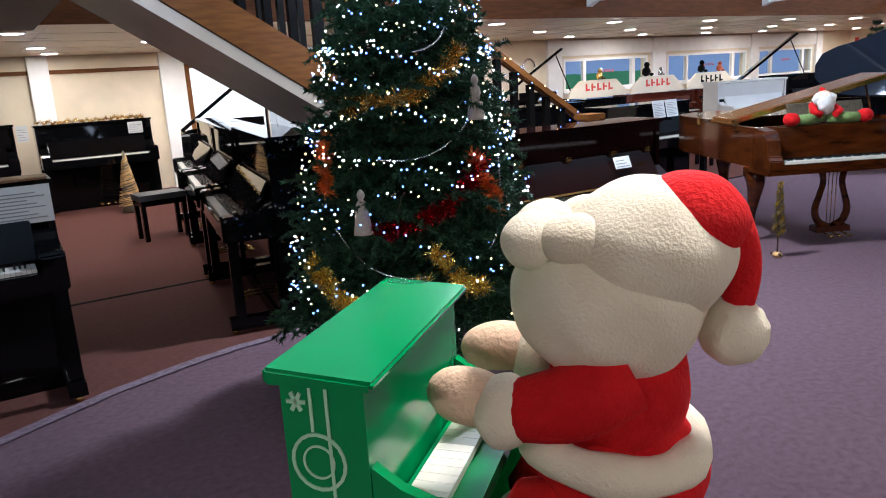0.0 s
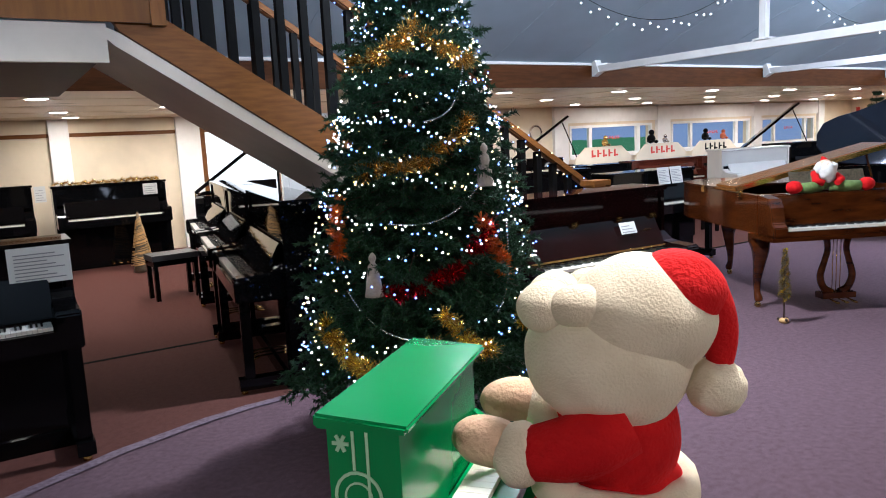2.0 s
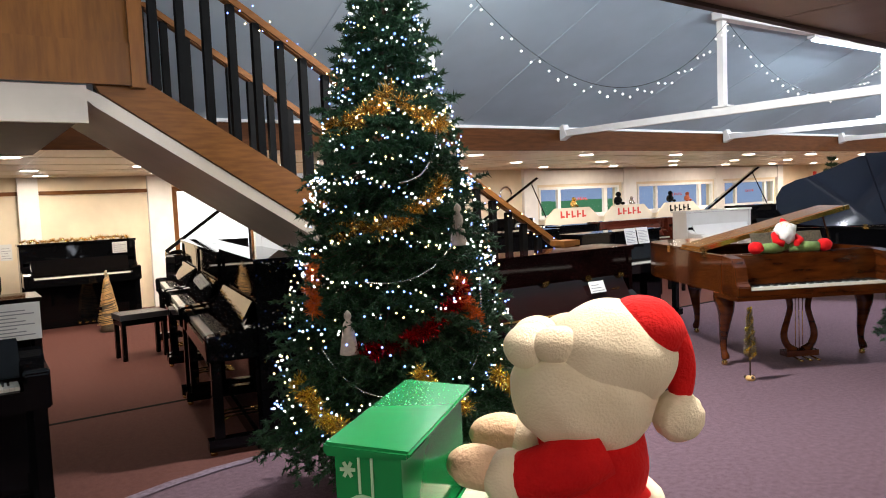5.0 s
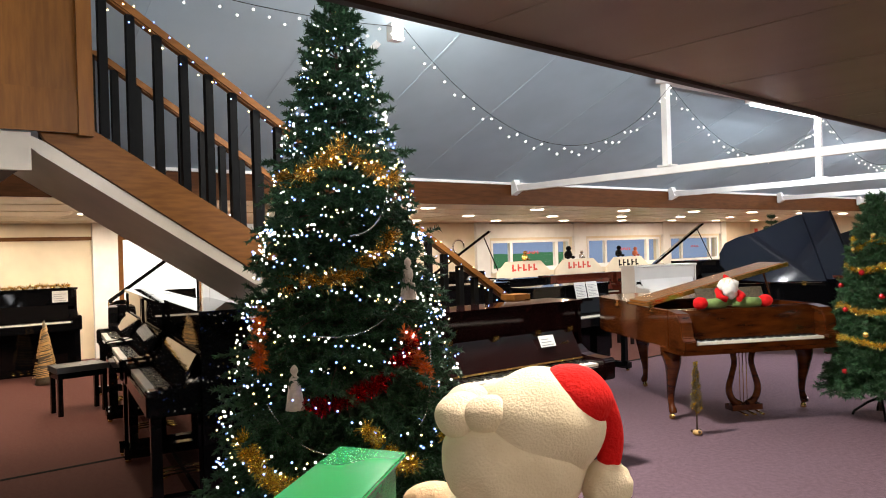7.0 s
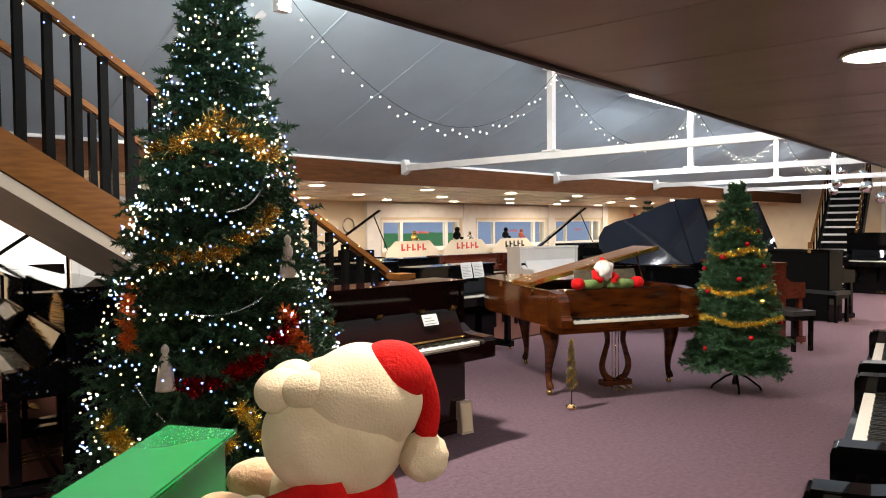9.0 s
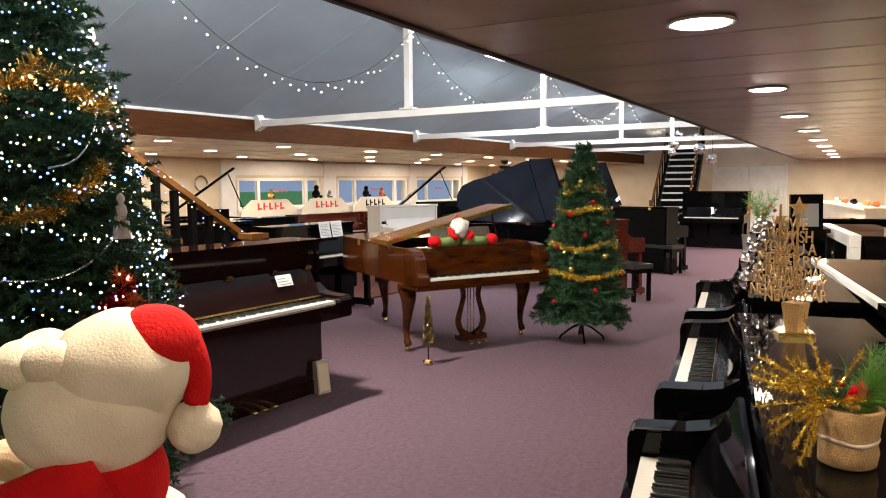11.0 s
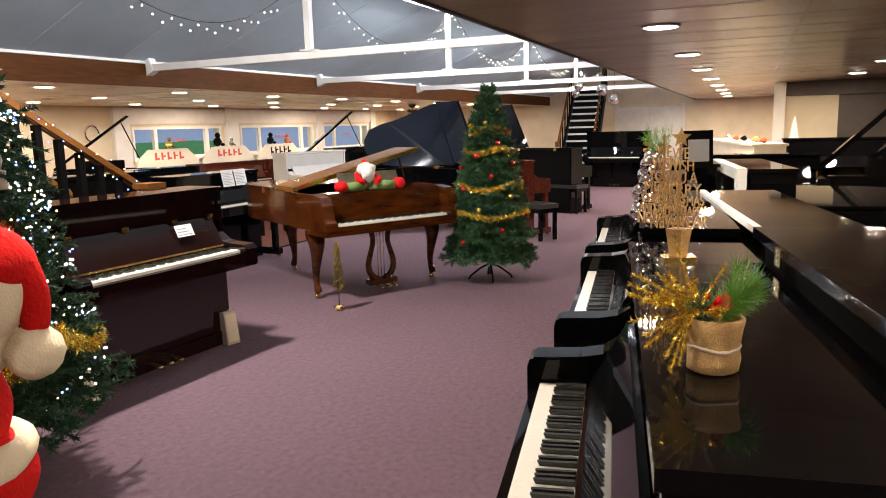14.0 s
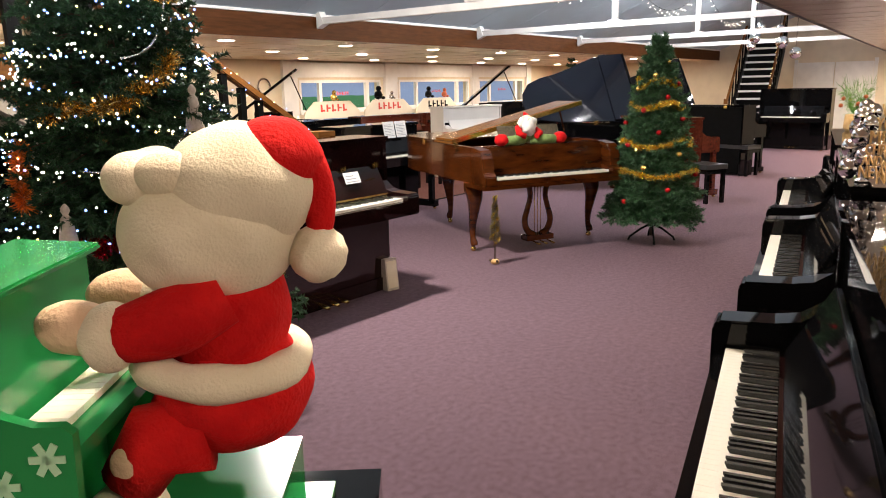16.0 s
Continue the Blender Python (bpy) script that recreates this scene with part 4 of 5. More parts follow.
TOWARD = math.atan2(-3.3, -1.9)
rng = np.random.default_rng(11)
cool, warm, white_ = [], [], []
# the chains are wound in uneven loops, with short icicle drops hanging from them
for z, n, wave, ph in ((0.62, 60, 0.05, 0.4), (0.80, 105, 0.06, 1.9), (1.00, 55, 0.10, 0.7), (1.17, 75, 0.07, 2.6), (1.30, 95, 0.05, 1.1), (1.42, 80, 0.06, 4.0), (1.58, 55, 0.09, 5.1),
                       (1.72, 100, 0.05, 0.2), (1.82, 75, 0.07, 3.0), (1.98, 55, 0.06, 2.2), (2.14, 60, 0.06, 5.5), (2.26, 48, 0.05, 1.4), (2.38, 42, 0.04, 3.3), (2.49, 34, 0.04, 0.9), (2.58, 26, 0.03, 4.4), (2.67, 20, 0.03, 2.0), (2.75, 12, 0.02, 0.5)):
    n = int(1.35 * n)
    for k in range(n):
        a = 2 * math.pi * (k + 0.5 * rng.random()) / n + ph
        zz = z + wave * math.sin(2.3 * a + ph) + 0.5 * wave * math.sin(5.1 * a) - (0.0, 0.012, 0.026)[k % 3]
        if rng.random() < 0.12:
            zz += rng.normal(0, 0.05)
        if TZ0 + 0.04 < zz < TH - 0.03:
            (cool, warm, white_)[int(rng.choice(3, p=(0.40, 0.20, 0.40)))].append(on_tree(a, zz, 1.06 + 0.14 * rng.random()))
bulbs("tree_lights", "cool bluish white fairy lights wound round the tree", cool, 0.0056, "ledc")
bulbs("tree_lights", "warm white fairy lights wound round the tree", warm, 0.0046, "ledw")
bulbs("tree_lights", "bright white fairy lights wound round the tree", white_, 0.0051, "ledw2")


def swag(a0, a1, z0, z1, sag, n=16, k=1.04):
    return [on_tree(a0 + (a1 - a0) * i / (n - 1), z0 + (z1 - z0) * i / (n - 1) - sag * math.sin(math.pi * i / (n - 1)), k) for i in range(n)]


A = TOWARD
tinsel("tinsel_garland", "thick gold tinsel garland on the lower branches", swag(A - 0.85, A + 0.05, 0.84, 0.78, 0.15, 16, 1.14), 0.052, "gold", 1, 3200)
tinsel("tinsel_garland", "thick gold tinsel garland on the lower branches", swag(A + 0.15, A + 0.45, 0.90, 0.72, 0.05, 16, 1.14), 0.048, "gold", 2, 1500)
tinsel("tinsel_garland", "gold tinsel garland on the lower branches", swag(A + 0.75, A + 1.5, 0.84, 0.70, 0.06, 16, 1.14), 0.048, "gold", 3, 1900)
tinsel("tinsel_garland", "red tinsel garland across the tree", swag(A - 0.35, A + 0.75, 0.97, 1.25, 0.06), 0.050, "redtin", 4, 1800)
tinsel("tinsel_garland", "orange tinsel garland across the tree", swag(A + 0.62, A + 0.85, 1.27, 1.02, 0.0), 0.045, "copper", 5, 1100)
tinsel("tinsel_garland", "orange and red tinsel at the side of the tree", swag(A - 1.05, A - 0.9, 1.38, 1.12, 0.0), 0.045, "copper", 6, 1000)
tinsel("tinsel_garland", "champagne tinsel garland round the middle of the tree", swag(A - 0.75, A + 0.75, 1.52, 1.72, 0.07), 0.055, "champagne", 7, 1700)
tinsel("tinsel_garland", "champagne tinsel garland round the upper tree", swag(A - 1.2, A + 0.1, 2.02, 2.16, 0.07), 0.052, "champagne", 8, 1400)
tinsel("tinsel_garland", "champagne tinsel garland round the upper tree", swag(A + 0.2, A + 1.1, 2.12, 2.0, 0.05), 0.052, "champagne", 9, 1000)
for a0, a1, z0, z1 in ((-0.7, 0.1, 0.98, 0.78), (-0.3, 0.7, 1.28, 1.45), (0.1, 0.8, 1.72, 1.98), (0.6, 0.95, 0.86, 1.25)):
    bm = bmesh.new()
    for p in swag(A + a0, A + a1, z0, z1, 0.07, 46, 1.07):
        ball(bm, p, 0.0065, sub=1)
    solid("bead_chain", bm, "bead", "silver bead chain hanging on the tree", "bead chain", "", "garlands on the tree")


def angel(a, z):
    bm = bmesh.new()
    p = on_tree(a, z, 1.08)
    lathe(bm, [(0.004, 0.20), (0.016, 0.185), (0.018, 0.17), (0.010, 0.155), (0.022, 0.14), (0.030, 0.09), (0.042, 0.01), (0.044, 0.0)], 16, p)
    solid("angel_ornament", bm, "lace", "white lace angel ornament hung on the tree", "ornament", "", "angel ornaments")


angel(A - 0.42, 0.97)
angel(A + 0.72, 1.42)
bm = bmesh.new()
lathe(bm, [(0.004, 0.0), (0.018, 0.02), (0.012, 0.05), (0.004, 0.09), (0.001, 0.13)], 10, (TX, TY, TH - 0.01))
solid("tree_topper", bm, "champagne", "slender gold finial on top of the tree", "tree topper")

# second tree
X2, Y2, H2, R2, Z2 = 7.20, 2.78, 1.85, 0.34, 0.30
fir_tree("christmas_tree", "small green christmas tree with red and gold baubles", (X2, Y2), H2, R2, Z2, 24, 8, "needle2", per=56, ln=0.040, wd=0.0048, droop=0.14, spray=0.14)
for k, z in enumerate((0.72, 1.0, 1.34, 1.56)):
    ring = [(X2 + 1.20 * cone_r(z, H2, R2, Z2) * math.cos(a), Y2 + 1.20 * cone_r(z, H2, R2, Z2) * math.sin(a), z - 0.03 + 0.03 * math.sin(3 * a + k)) for a in np.linspace(0, 6.28, 30)]
    tinsel("tinsel_garland", "gold tinsel garland round the small tree", ring, 0.038, "gold", 20 + k, 5200)
rng = np.random.default_rng(3)
for k in range(34):
    z = 0.40 + 1.36 * (k / 34)
    a = k * 2.4 + 0.5
    bm = bmesh.new()
    r = 1.24 * cone_r(z, H2, R2, Z2)
    ball(bm, (X2 + r * math.cos(a), Y2 + r * math.sin(a), z), 0.026, sub=2)
    solid("bauble", bm, "redball" if k % 3 else "champagne", ("shiny red" if k % 3 else "matt gold") + " bauble on the small tree", "bauble", "", "baubles on the small tree")

# far small tree, gold wire cone and tinsel sapling
fir_tree("christmas_tree", "little dark tree standing on a piano far off", (15.2, 7.9), 0.75, 0.16, 0.05, 8, 9, "needle", per=20, ln=0.05, wd=0.003, spray=0.1).location.z = 1.26
t = thing("gold_cone_tree", "gold wire cone tree standing on the carpet", "ornament")
rng = np.random.default_rng(2)
bm = bmesh.new()
for k in range(40):
    a, f = rng.random() * 6.28, rng.random() * 0.85
    pts = []
    for s in range(14):
        ff = min(0.98, f + 0.012 * s)
        rr = 0.155 * (1 - ff) + 0.012
        pts.append((rr * math.cos(a + s * 0.5), rr * math.sin(a + s * 0.5), 0.02 + 0.80 * ff))
    sweep(bm, pts, 0.005, 4)
part("wire_weave", bm, "glitter", t)
bm = bmesh.new()
lathe(bm, [(0.13, 0.0), (0.12, 0.05), (0.06, 0.45), (0.01, 0.82)], 16)
part("core", bm, "net", t)
t.location = (1.93, 10.7, 0)

t = thing("tinsel_sapling", "slim tinsel tree in a small pot on the carpet", "ornament")
v, f = needle_mesh(np.array([[0, 0, z, 0.10 * (0.70 - z) * math.cos(z * 900), 0.10 * (0.70 - z) * math.sin(z * 900), 0.01] for z in np.linspace(0.20, 0.56, 130)]), 22, 0.022, 0.002, np.random.default_rng(4))
raw("foliage", v, f, "net", t)
v, f = needle_mesh(np.array([[0, 0, z, 0.10 * (0.72 - z) * math.cos(z * 700), 0.10 * (0.72 - z) * math.sin(z * 700), 0.0] for z in np.linspace(0.18, 0.60, 90)]), 26, 0.016, 0.003, np.random.default_rng(6))
raw("tinsel", v, f, "gold", t)
bm = bmesh.new()
sweep(bm, [(0, 0, 0.03), (0, 0, 0.6)], 0.006, 6)
part("stem", bm, "bark", t)
bm = bmesh.new()
lathe(bm, [(0.028, 0.0), (0.04, 0.012), (0.036, 0.03), (0.02, 0.04)], 14)
part("pot", bm, "glitter", t)
for k in range(3):
    bm = bmesh.new()
    ball(bm, (0.04 * math.cos(k * 2.1), 0.04 * math.sin(k * 2.1), 0.03), 0.014, sub=1)
    part("cone", bm, "bark", t)
t.location = (5.53, 3.54, 0)

# ---- strings of lights along the roof ----
def catenary(p, q, sag, n):
    p, q = np.array(p), np.array(q)
    s = np.linspace(0, 1, n)[:, None]
    c = p * (1 - s) + q * s
    c[:, 2] -= (sag * 4 * s * (1 - s))[:, 0]
    return c


zt = roof_z(4.75) - 0.14
ends = [(-0.6, 4.3, 3.62), (3.50, 4.70, zt + 0.06), (6.98, 4.68, zt), (10.51, 4.68, zt), (14.04, 4.68, zt), (17.57, 4.68, zt)]
for k, (p, q) in enumerate(zip(ends, ends[1:])):
    c = catenary(p, q, (0.22, 0.78, 0.66, 0.6, 0.6)[k], 36)
    hang = c + np.array([[0, 0, -0.03 - 0.03 * (i % 3)] for i in range(36)])
    bulbs("string_lights", "warm white string lights swagged under the roof", hang, 0.0068, "ledw2", "string lights under the roof", [tuple(x) for x in c])
rl = [(SX0 - 0.05 - 3.4 * i / 90, SY0 - 0.015 + 0.03 * math.sin(i * 1.9), stair_z(SX0 - 0.05 - 3.4 * i / 90) + 0.83 + 0.075 * math.sin(i * 2.3)) for i in range(90)]
bulbs("rail_lights", "warm fairy lights wound along the oak handrail", rl[::2], 0.0062, "ledw")
bulbs("rail_lights", "cool fairy lights wound along the oak handrail", rl[1::2], 0.0062, "ledc")

# tube battens on the purlin
for k in range(3):
    x0 = 8.70 + 3.53 * k
    b = thing("tube_batten", "white fluorescent batten under the roof, lit", "strip light", "strip lights under the roof")
    part("body", box((x0, 4.70, zt - 0.005), (x0 + 1.8, 4.80, zt + 0.03), 0.004), "white", b)
    bm = bmesh.new()
    sweep(bm, [(x0 + 0.04, 4.75, zt - 0.025), (x0 + 1.76, 4.75, zt - 0.025)], 0.016, 8)
    part("tube", bm, "tube", b)
    lamp_area("batten_light", (x0 + 0.9, 4.75, zt - 0.06), (x0 + 0.9, 4.75, 0), 1.7, 0.06, BATTEN, (0.97, 0.97, 1.0))
# ---- the toy: a plush figure at a green toy piano on a black plinth ----
TOYROT = Matrix.Translation((0.590, 0.477, 1.210)) @ pose(0, 0, 0, 0, 0, 129.5) @ Matrix.Diagonal((1, -1, 1, 1))


def santa():
    bm = bmesh.new()  # 0 red, 1 fleece, 2 felt skin, 3 black belt
    ball(bm, (-0.004, 0, 0.098), 0.060, 0, 4, (1.0, 1.08, 0.82), 0.06)
    ball(bm, (-0.002, 0, 0.160), 0.050, 0, 4, (0.96, 1.05, 1.15), 0.05)
    ring = [(0.056 * math.cos(a) + 0.004, 0.062 * math.sin(a), 0.124 + 0.006 * math.cos(a)) for a in np.linspace(0, 2 * math.pi, 33)]
    sweep(bm, ring, [0.0140 + 0.0012 * math.sin(5 * k) for k in range(33)], 12, 1)
    sweep(bm, [(0.050, -0.040, 0.140), (0.062, 0.0, 0.141), (0.050, 0.040, 0.140)], 0.007, 8, 3)
    ball(bm, (0.006, 0, 0.222), 0.064, 1, 5, (1.04, 1.08, 0.84), 0.06, 7)
    ball(bm, (-0.020, 0, 0.2565), 0.0580, 1, 5, (1.0, 1.06, 0.83), 0.05, 6)
    ball(bm, (-0.046, 0, 0.2755), 0.0385, 0, 4, (0.96, 1.06, 0.84), 0.05, 5)
    for s in (-1, 1):
        ball(bm, (0.050, s * 0.020, 0.266), 0.025, 1, 4, (0.95, 1.15, 0.80), 0.04, 5)
        ball(bm, (0.022, s * 0.034, 0.270), 0.022, 1, 4, (1.1, 1.0, 0.75), 0.04, 5)
        sweep(bm, *curve([(-0.012, s * 0.044, 0.184), (0.020, s * 0.056, 0.170), (0.056, s * 0.054, 0.160)], [0.022, 0.025, 0.021], 4), 14, 0)
        ball(bm, (0.068, s * 0.053, 0.158), 0.025, 1, 4, (0.85, 1.0, 1.0), 0.05, 6)
        sweep(bm, *curve([(0.070, s * 0.052, 0.160), (0.092, s * 0.048, 0.164), (0.112, s * 0.042, 0.162), (0.122, s * 0.040, 0.158)], [0.017, 0.020, 0.017, 0.008], 4), 14, 2)
        sweep(bm, [(0.010, s * 0.034, 0.075), (0.050, s * 0.040, 0.072), (0.070, s * 0.042, 0.040)], [0.030, 0.030, 0.024], 14, 0)
        ball(bm, (0.074, s * 0.042, 0.020), 0.026, 1, 4, (1.1, 1.0, 0.75), 0.07)
    sweep(bm, *curve([(-0.040, 0, 0.272), (-0.056, 0, 0.279), (-0.069, 0, 0.268), (-0.077, 0, 0.248), (-0.078, 0, 0.228), (-0.076, 0, 0.214)], [0.034, 0.025, 0.018, 0.014, 0.011, 0.008], 4), 20, 0)
    ball(bm, (0.060, -0.058, 0.062), 0.020, 2, 3, (0.9, 0.5, 0.8))
    ball(bm, (-0.075, 0, 0.203), 0.0225, 1, 4, (1, 1, 1), 0.06, 12)
    for f in bm.faces:
        f.smooth = True
    ob = solid("santa_toy", bm, ("felt", "fur", "skin", "satin"), "red and cream plush figure seated at the toy piano", "toy")
    ob.matrix_world = TOYROT @ Matrix.Translation((0.003, 0, 0.050)) @ Matrix.Diagonal((0.82, 0.82, 0.83, 1))


santa()


def toy_piano():
    t = thing("toy_piano", "glossy green wooden toy piano with pale snowflake prints", "toy piano")
    U0, U1, V = 0.108, 0.160, 0.088
    part("body", box((U0, -V, 0.008), (U1, V, 0.205), 0.002), "green", t)
    bm = bmesh.new()
    prism(bm, [(U0 - 0.008, 0.206), (U0 - 0.010, 0.212), (U1 + 0.006, 0.216), (U1 + 0.006, 0.206)], -V - 0.008, V + 0.008, 1)
    part("lid", bevel(bm, 0.002), "green", t)
    part("key_shelf", box((0.056, -V + 0.008, 0.112), (U0 - 0.001, V - 0.008, 0.122), 0.001), "green", t)
    for s in (-1, 1):
        bm = bmesh.new()
        y0 = s * V - (0.008 if s > 0 else 0)
        prism(bm, [(0.054, 0.008), (0.050, 0.138), (0.056, 0.143), (0.072, 0.143), (0.090, 0.149), (U0 - 0.001, 0.160), (U0 - 0.001, 0.008)], y0, y0 + 0.008, 1)
        part("cheek", bm, "green", t)
        bm = bmesh.new()
        for j in range(3):
            w = y0 - 0.0012 if s < 0 else y0 + 0.0082
            cx, cz = ((0.066, 0.124), (0.094, 0.108), (0.066, 0.086))[j]
            for k in range(3):
                a = k * math.pi / 3
                dx, dz = 0.0105 * math.cos(a), 0.0105 * math.sin(a)
                nx, nz = -0.0022 * math.sin(a), 0.0022 * math.cos(a)
                prism(bm, [(cx - dx - nx, cz - dz - nz), (cx + dx - nx, cz + dz - nz), (cx + dx + nx, cz + dz + nz), (cx - dx + nx, cz - dz + nz)], w, w + 0.001, 1)
        part("snowflake_print", bm, "frost", t)
    bm = bmesh.new()
    w = -V - 0.0012
    for x0, z0, z1 in ((0.140, 0.178, 0.204), (0.130, 0.010, 0.204)):
        bx(bm, (x0, w, z0), (x0 + 0.0018, w + 0.001, z1))
    for k in range(20):
        a, b = k * math.pi / 10, (k + 1) * math.pi / 10
        for r0, r1 in ((0.0155, 0.0175), (0.009, 0.0102)):
            prism(bm, [(0.139 + r0 * math.cos(a), 0.160 + r0 * math.sin(a)), (0.139 + r1 * math.cos(a), 0.160 + r1 * math.sin(a)), (0.139 + r1 * math.cos(b), 0.160 + r1 * math.sin(b)), (0.139 + r0 * math.cos(b), 0.160 + r0 * math.sin(b))], w, w + 0.001, 1)
    for cx, cz in ((0.150, 0.195), (0.150, 0.100)):
        for k in range(3):
            a = k * math.pi / 3
            dx, dz, nx, nz = 0.006 * math.cos(a), 0.006 * math.sin(a), -0.0012 * math.sin(a), 0.0012 * math.cos(a)
            prism(bm, [(cx - dx - nx, cz - dz - nz), (cx + dx - nx, cz + dz - nz), (cx + dx + nx, cz + dz + nz), (cx - dx + nx, cz - dz + nz)], w, w + 0.001, 1)
    part("bauble_print", bm, "frost", t)
    for k in range(14):
        part("toy_key", box((0.074, -0.070 + k * 0.010, 0.123), (0.100, -0.0605 + k * 0.010, 0.128), 0.0008), "key", t)
    part("seat_block", box((-0.056, -0.056, 0.008), (0.036, 0.056, 0.066), 0.003), "green", t)
    part("base_board", box((-0.075, -0.095, 0.0), (0.170, 0.095, 0.0075), 0.002), "green", t)
    t.matrix_world = TOYROT @ Matrix.Translation((0.022, 0, 0)) @ Matrix.Diagonal((0.95, 0.92, 1.0, 1))


toy_piano()
pl = solid("plinth", box((-0.085, -0.115, -1.21), (0.20, 0.12, -0.001), 0.004), "black", "tall glossy black plinth under the toy", "plinth")
pl.matrix_world = TOYROT


def gnome(at, rz, s=1.0):
    bm = bmesh.new()  # 0 olive, 1 red, 2 white wool, 3 skin
    ball(bm, (0, 0.03, 0.10), 0.085, 0, 3, (1, 0.8, 1), 0.1)
    for k in (-1, 1):
        sweep(bm, [(k * 0.04, 0, 0.045), (k * 0.14, -0.05, 0.042), (k * 0.24, -0.07, 0.042)], [0.045, 0.042, 0.036], 10, 0)
        ball(bm, (k * 0.285, -0.075, 0.05), 0.052, 1, 3, (1.15, 1.0, 0.95), 0.1)
        sweep(bm, [(k * 0.07, 0.02, 0.14), (k * 0.10, -0.05, 0.09), (k * 0.05, -0.08, 0.07)], [0.03, 0.03, 0.024], 8, 1)
    ball(bm, (0, 0.0, 0.185), 0.06, 3, 3)
    ball(bm, (0, -0.035, 0.15), 0.065, 2, 3, (1, 0.6, 1.2), 0.35, 14)
    for k in (-1, 1):
        ball(bm, (k * 0.055, -0.01, 0.18), 0.035, 2, 2, (1, 1, 1.3), 0.4, 14)
    sweep(bm, [(0, 0.01, 0.21), (0, 0.02, 0.245), (-0.01, 0.03, 0.265)], [0.040, 0.024, 0.006], 10, 1)
    ob = solid("gnome_doll", bm, ("gnome", "felt", "beard", "skin"), "soft doll with a white beard, olive legs and red boots", "doll")
    ob.matrix_world = pose(*at, 0, 0, rz) @ Matrix.Diagonal((s, s, s, 1))


gw = pose(6.28, 3.365, 0.002, 0, 0, -27.7)
gp = gw @ Vector((-0.13, 0.30, 0.985))
gnome(tuple(gp), -27.7, 1.12)
gnome((10.50, 3.98, 1.083), 30, 1.0)

# ---- decorations on the row ----
TOP = 1.182
bk = thing("basket", "burlap wrapped pot with pine, berries and gold tinsel", "basket")
bm = bmesh.new()
lathe(bm, [(0.040, 0.0), (0.054, 0.006), (0.058, 0.03), (0.055, 0.05), (0.060, 0.09), (0.066, 0.115), (0.058, 0.118), (0.050, 0.10), (0.046, 0.095)], 22)
for v in bm.verts:
    v.co += Vector((noise.noise(v.co * 40), noise.noise(v.co * 40 + Vector((5, 0, 0))), 0)) * 0.004
part("wrap", bm, "burlap", bk)
bm = bmesh.new()
sweep(bm, [(0.0555 * math.cos(a), 0.0555 * math.sin(a), 0.056 + 0.003 * math.sin(a * 3)) for a in np.linspace(0, 6.283, 26)], 0.0042, 8)
part("ribbon", bm, "lace", bk, "pale band round the pot")
rng = np.random.default_rng(8)


def tuft(name, c, way, n, per, ln, wd, material, seed, spread=0.35):
    r = np.random.default_rng(seed)
    tp = np.array([np.r_[np.array(c), np.array(way) * (0.7 + 0.5 * r.random()) + r.normal(0, spread * np.linalg.norm(way), 3)] for _ in range(n)])
    v, f = needle_mesh(tp, per, ln, wd, r)
    ob = raw(name, v, f, material, bk)
    ob["kind"] = "stuff"


tuft("pine_sprig", (0.02, -0.01, 0.11), (0.074, -0.060, 0.062), 11, 190, 0.046, 0.0009, "leaf", 1, 0.25)
tuft("fir_sprig", (-0.01, 0.01, 0.11), (0.0, 0.01, 0.05), 8, 90, 0.03, 0.0009, "needle2", 2, 0.7)
tuft("tinsel", (-0.015, 0.035, 0.13), (-0.026, 0.050, 0.034), 40, 190, 0.012, 0.0014, "gold", 3, 0.75)
tuft("tinsel", (-0.01, 0.05, 0.13), (-0.02, 0.03, -0.09), 7, 300, 0.010, 0.0013, "gold", 4, 0.35)
for k in range(9):
    bm = bmesh.new()
    ball(bm, (-0.025 + 0.05 * rng.random(), -0.02 + 0.06 * rng.random(), 0.125 + 0.035 * rng.random()), 0.0085, sub=2)
    part("berry", bm, "berry", bk)
for k in range(3):
    bm = bmesh.new()
    prism(bm, [(-0.012, 0.0), (-0.018, 0.022), (0.0, 0.055), (0.018, 0.022), (0.012, 0.0)], 0, 0.0012, 1)
    lf = part("leaf", bm, "rust", bk)
    lf.matrix_local = pose(0.0 + 0.012 * k, -0.005 - 0.012 * k, 0.125, -12 + 12 * k, 10 * k - 8, 65 + 20 * k) @ Matrix.Diagonal((0.7, 0.7, 0.75, 1))
bk.matrix_world = pose(1.490, 0.078, TOP, 0, 0, 0) @ Matrix.Diagonal((0.70, 0.70, 0.75, 1))

ws = thing("wish_tree", "gold glitter tree cut from stacked words on a tapered block", "ornament")


def words(text, w, z, h, parent):
    cu = bpy.data.curves.new("word", "FONT")
    cu.body, cu.size, cu.extrude, cu.align_x = text, 1.0, 0.09, "CENTER"
    ob = bpy.data.objects.new("word", cu)
    scene.collection.objects.link(ob)
    bpy.context.view_layer.update()
    me = bpy.data.meshes.new_from_object(ob.evaluated_get(bpy.context.evaluated_depsgraph_get()))
    bpy.data.objects.remove(ob)
    co = np.array([v.co[:] for v in me.vertices])
    x0, x1, y0, y1 = co[:, 0].min(), co[:, 0].max(), co[:, 1].min(), co[:, 1].max()
    for v in me.vertices:
        v.co = Vector(((v.co.x - (x0 + x1) / 2) / (x1 - x0) * w, -v.co.z * 0.04, z + (v.co.y - y0) / (y1 - y0) * h))
    me.materials.append(M["glitter"])
    o = new("word", me)
    o.parent = parent


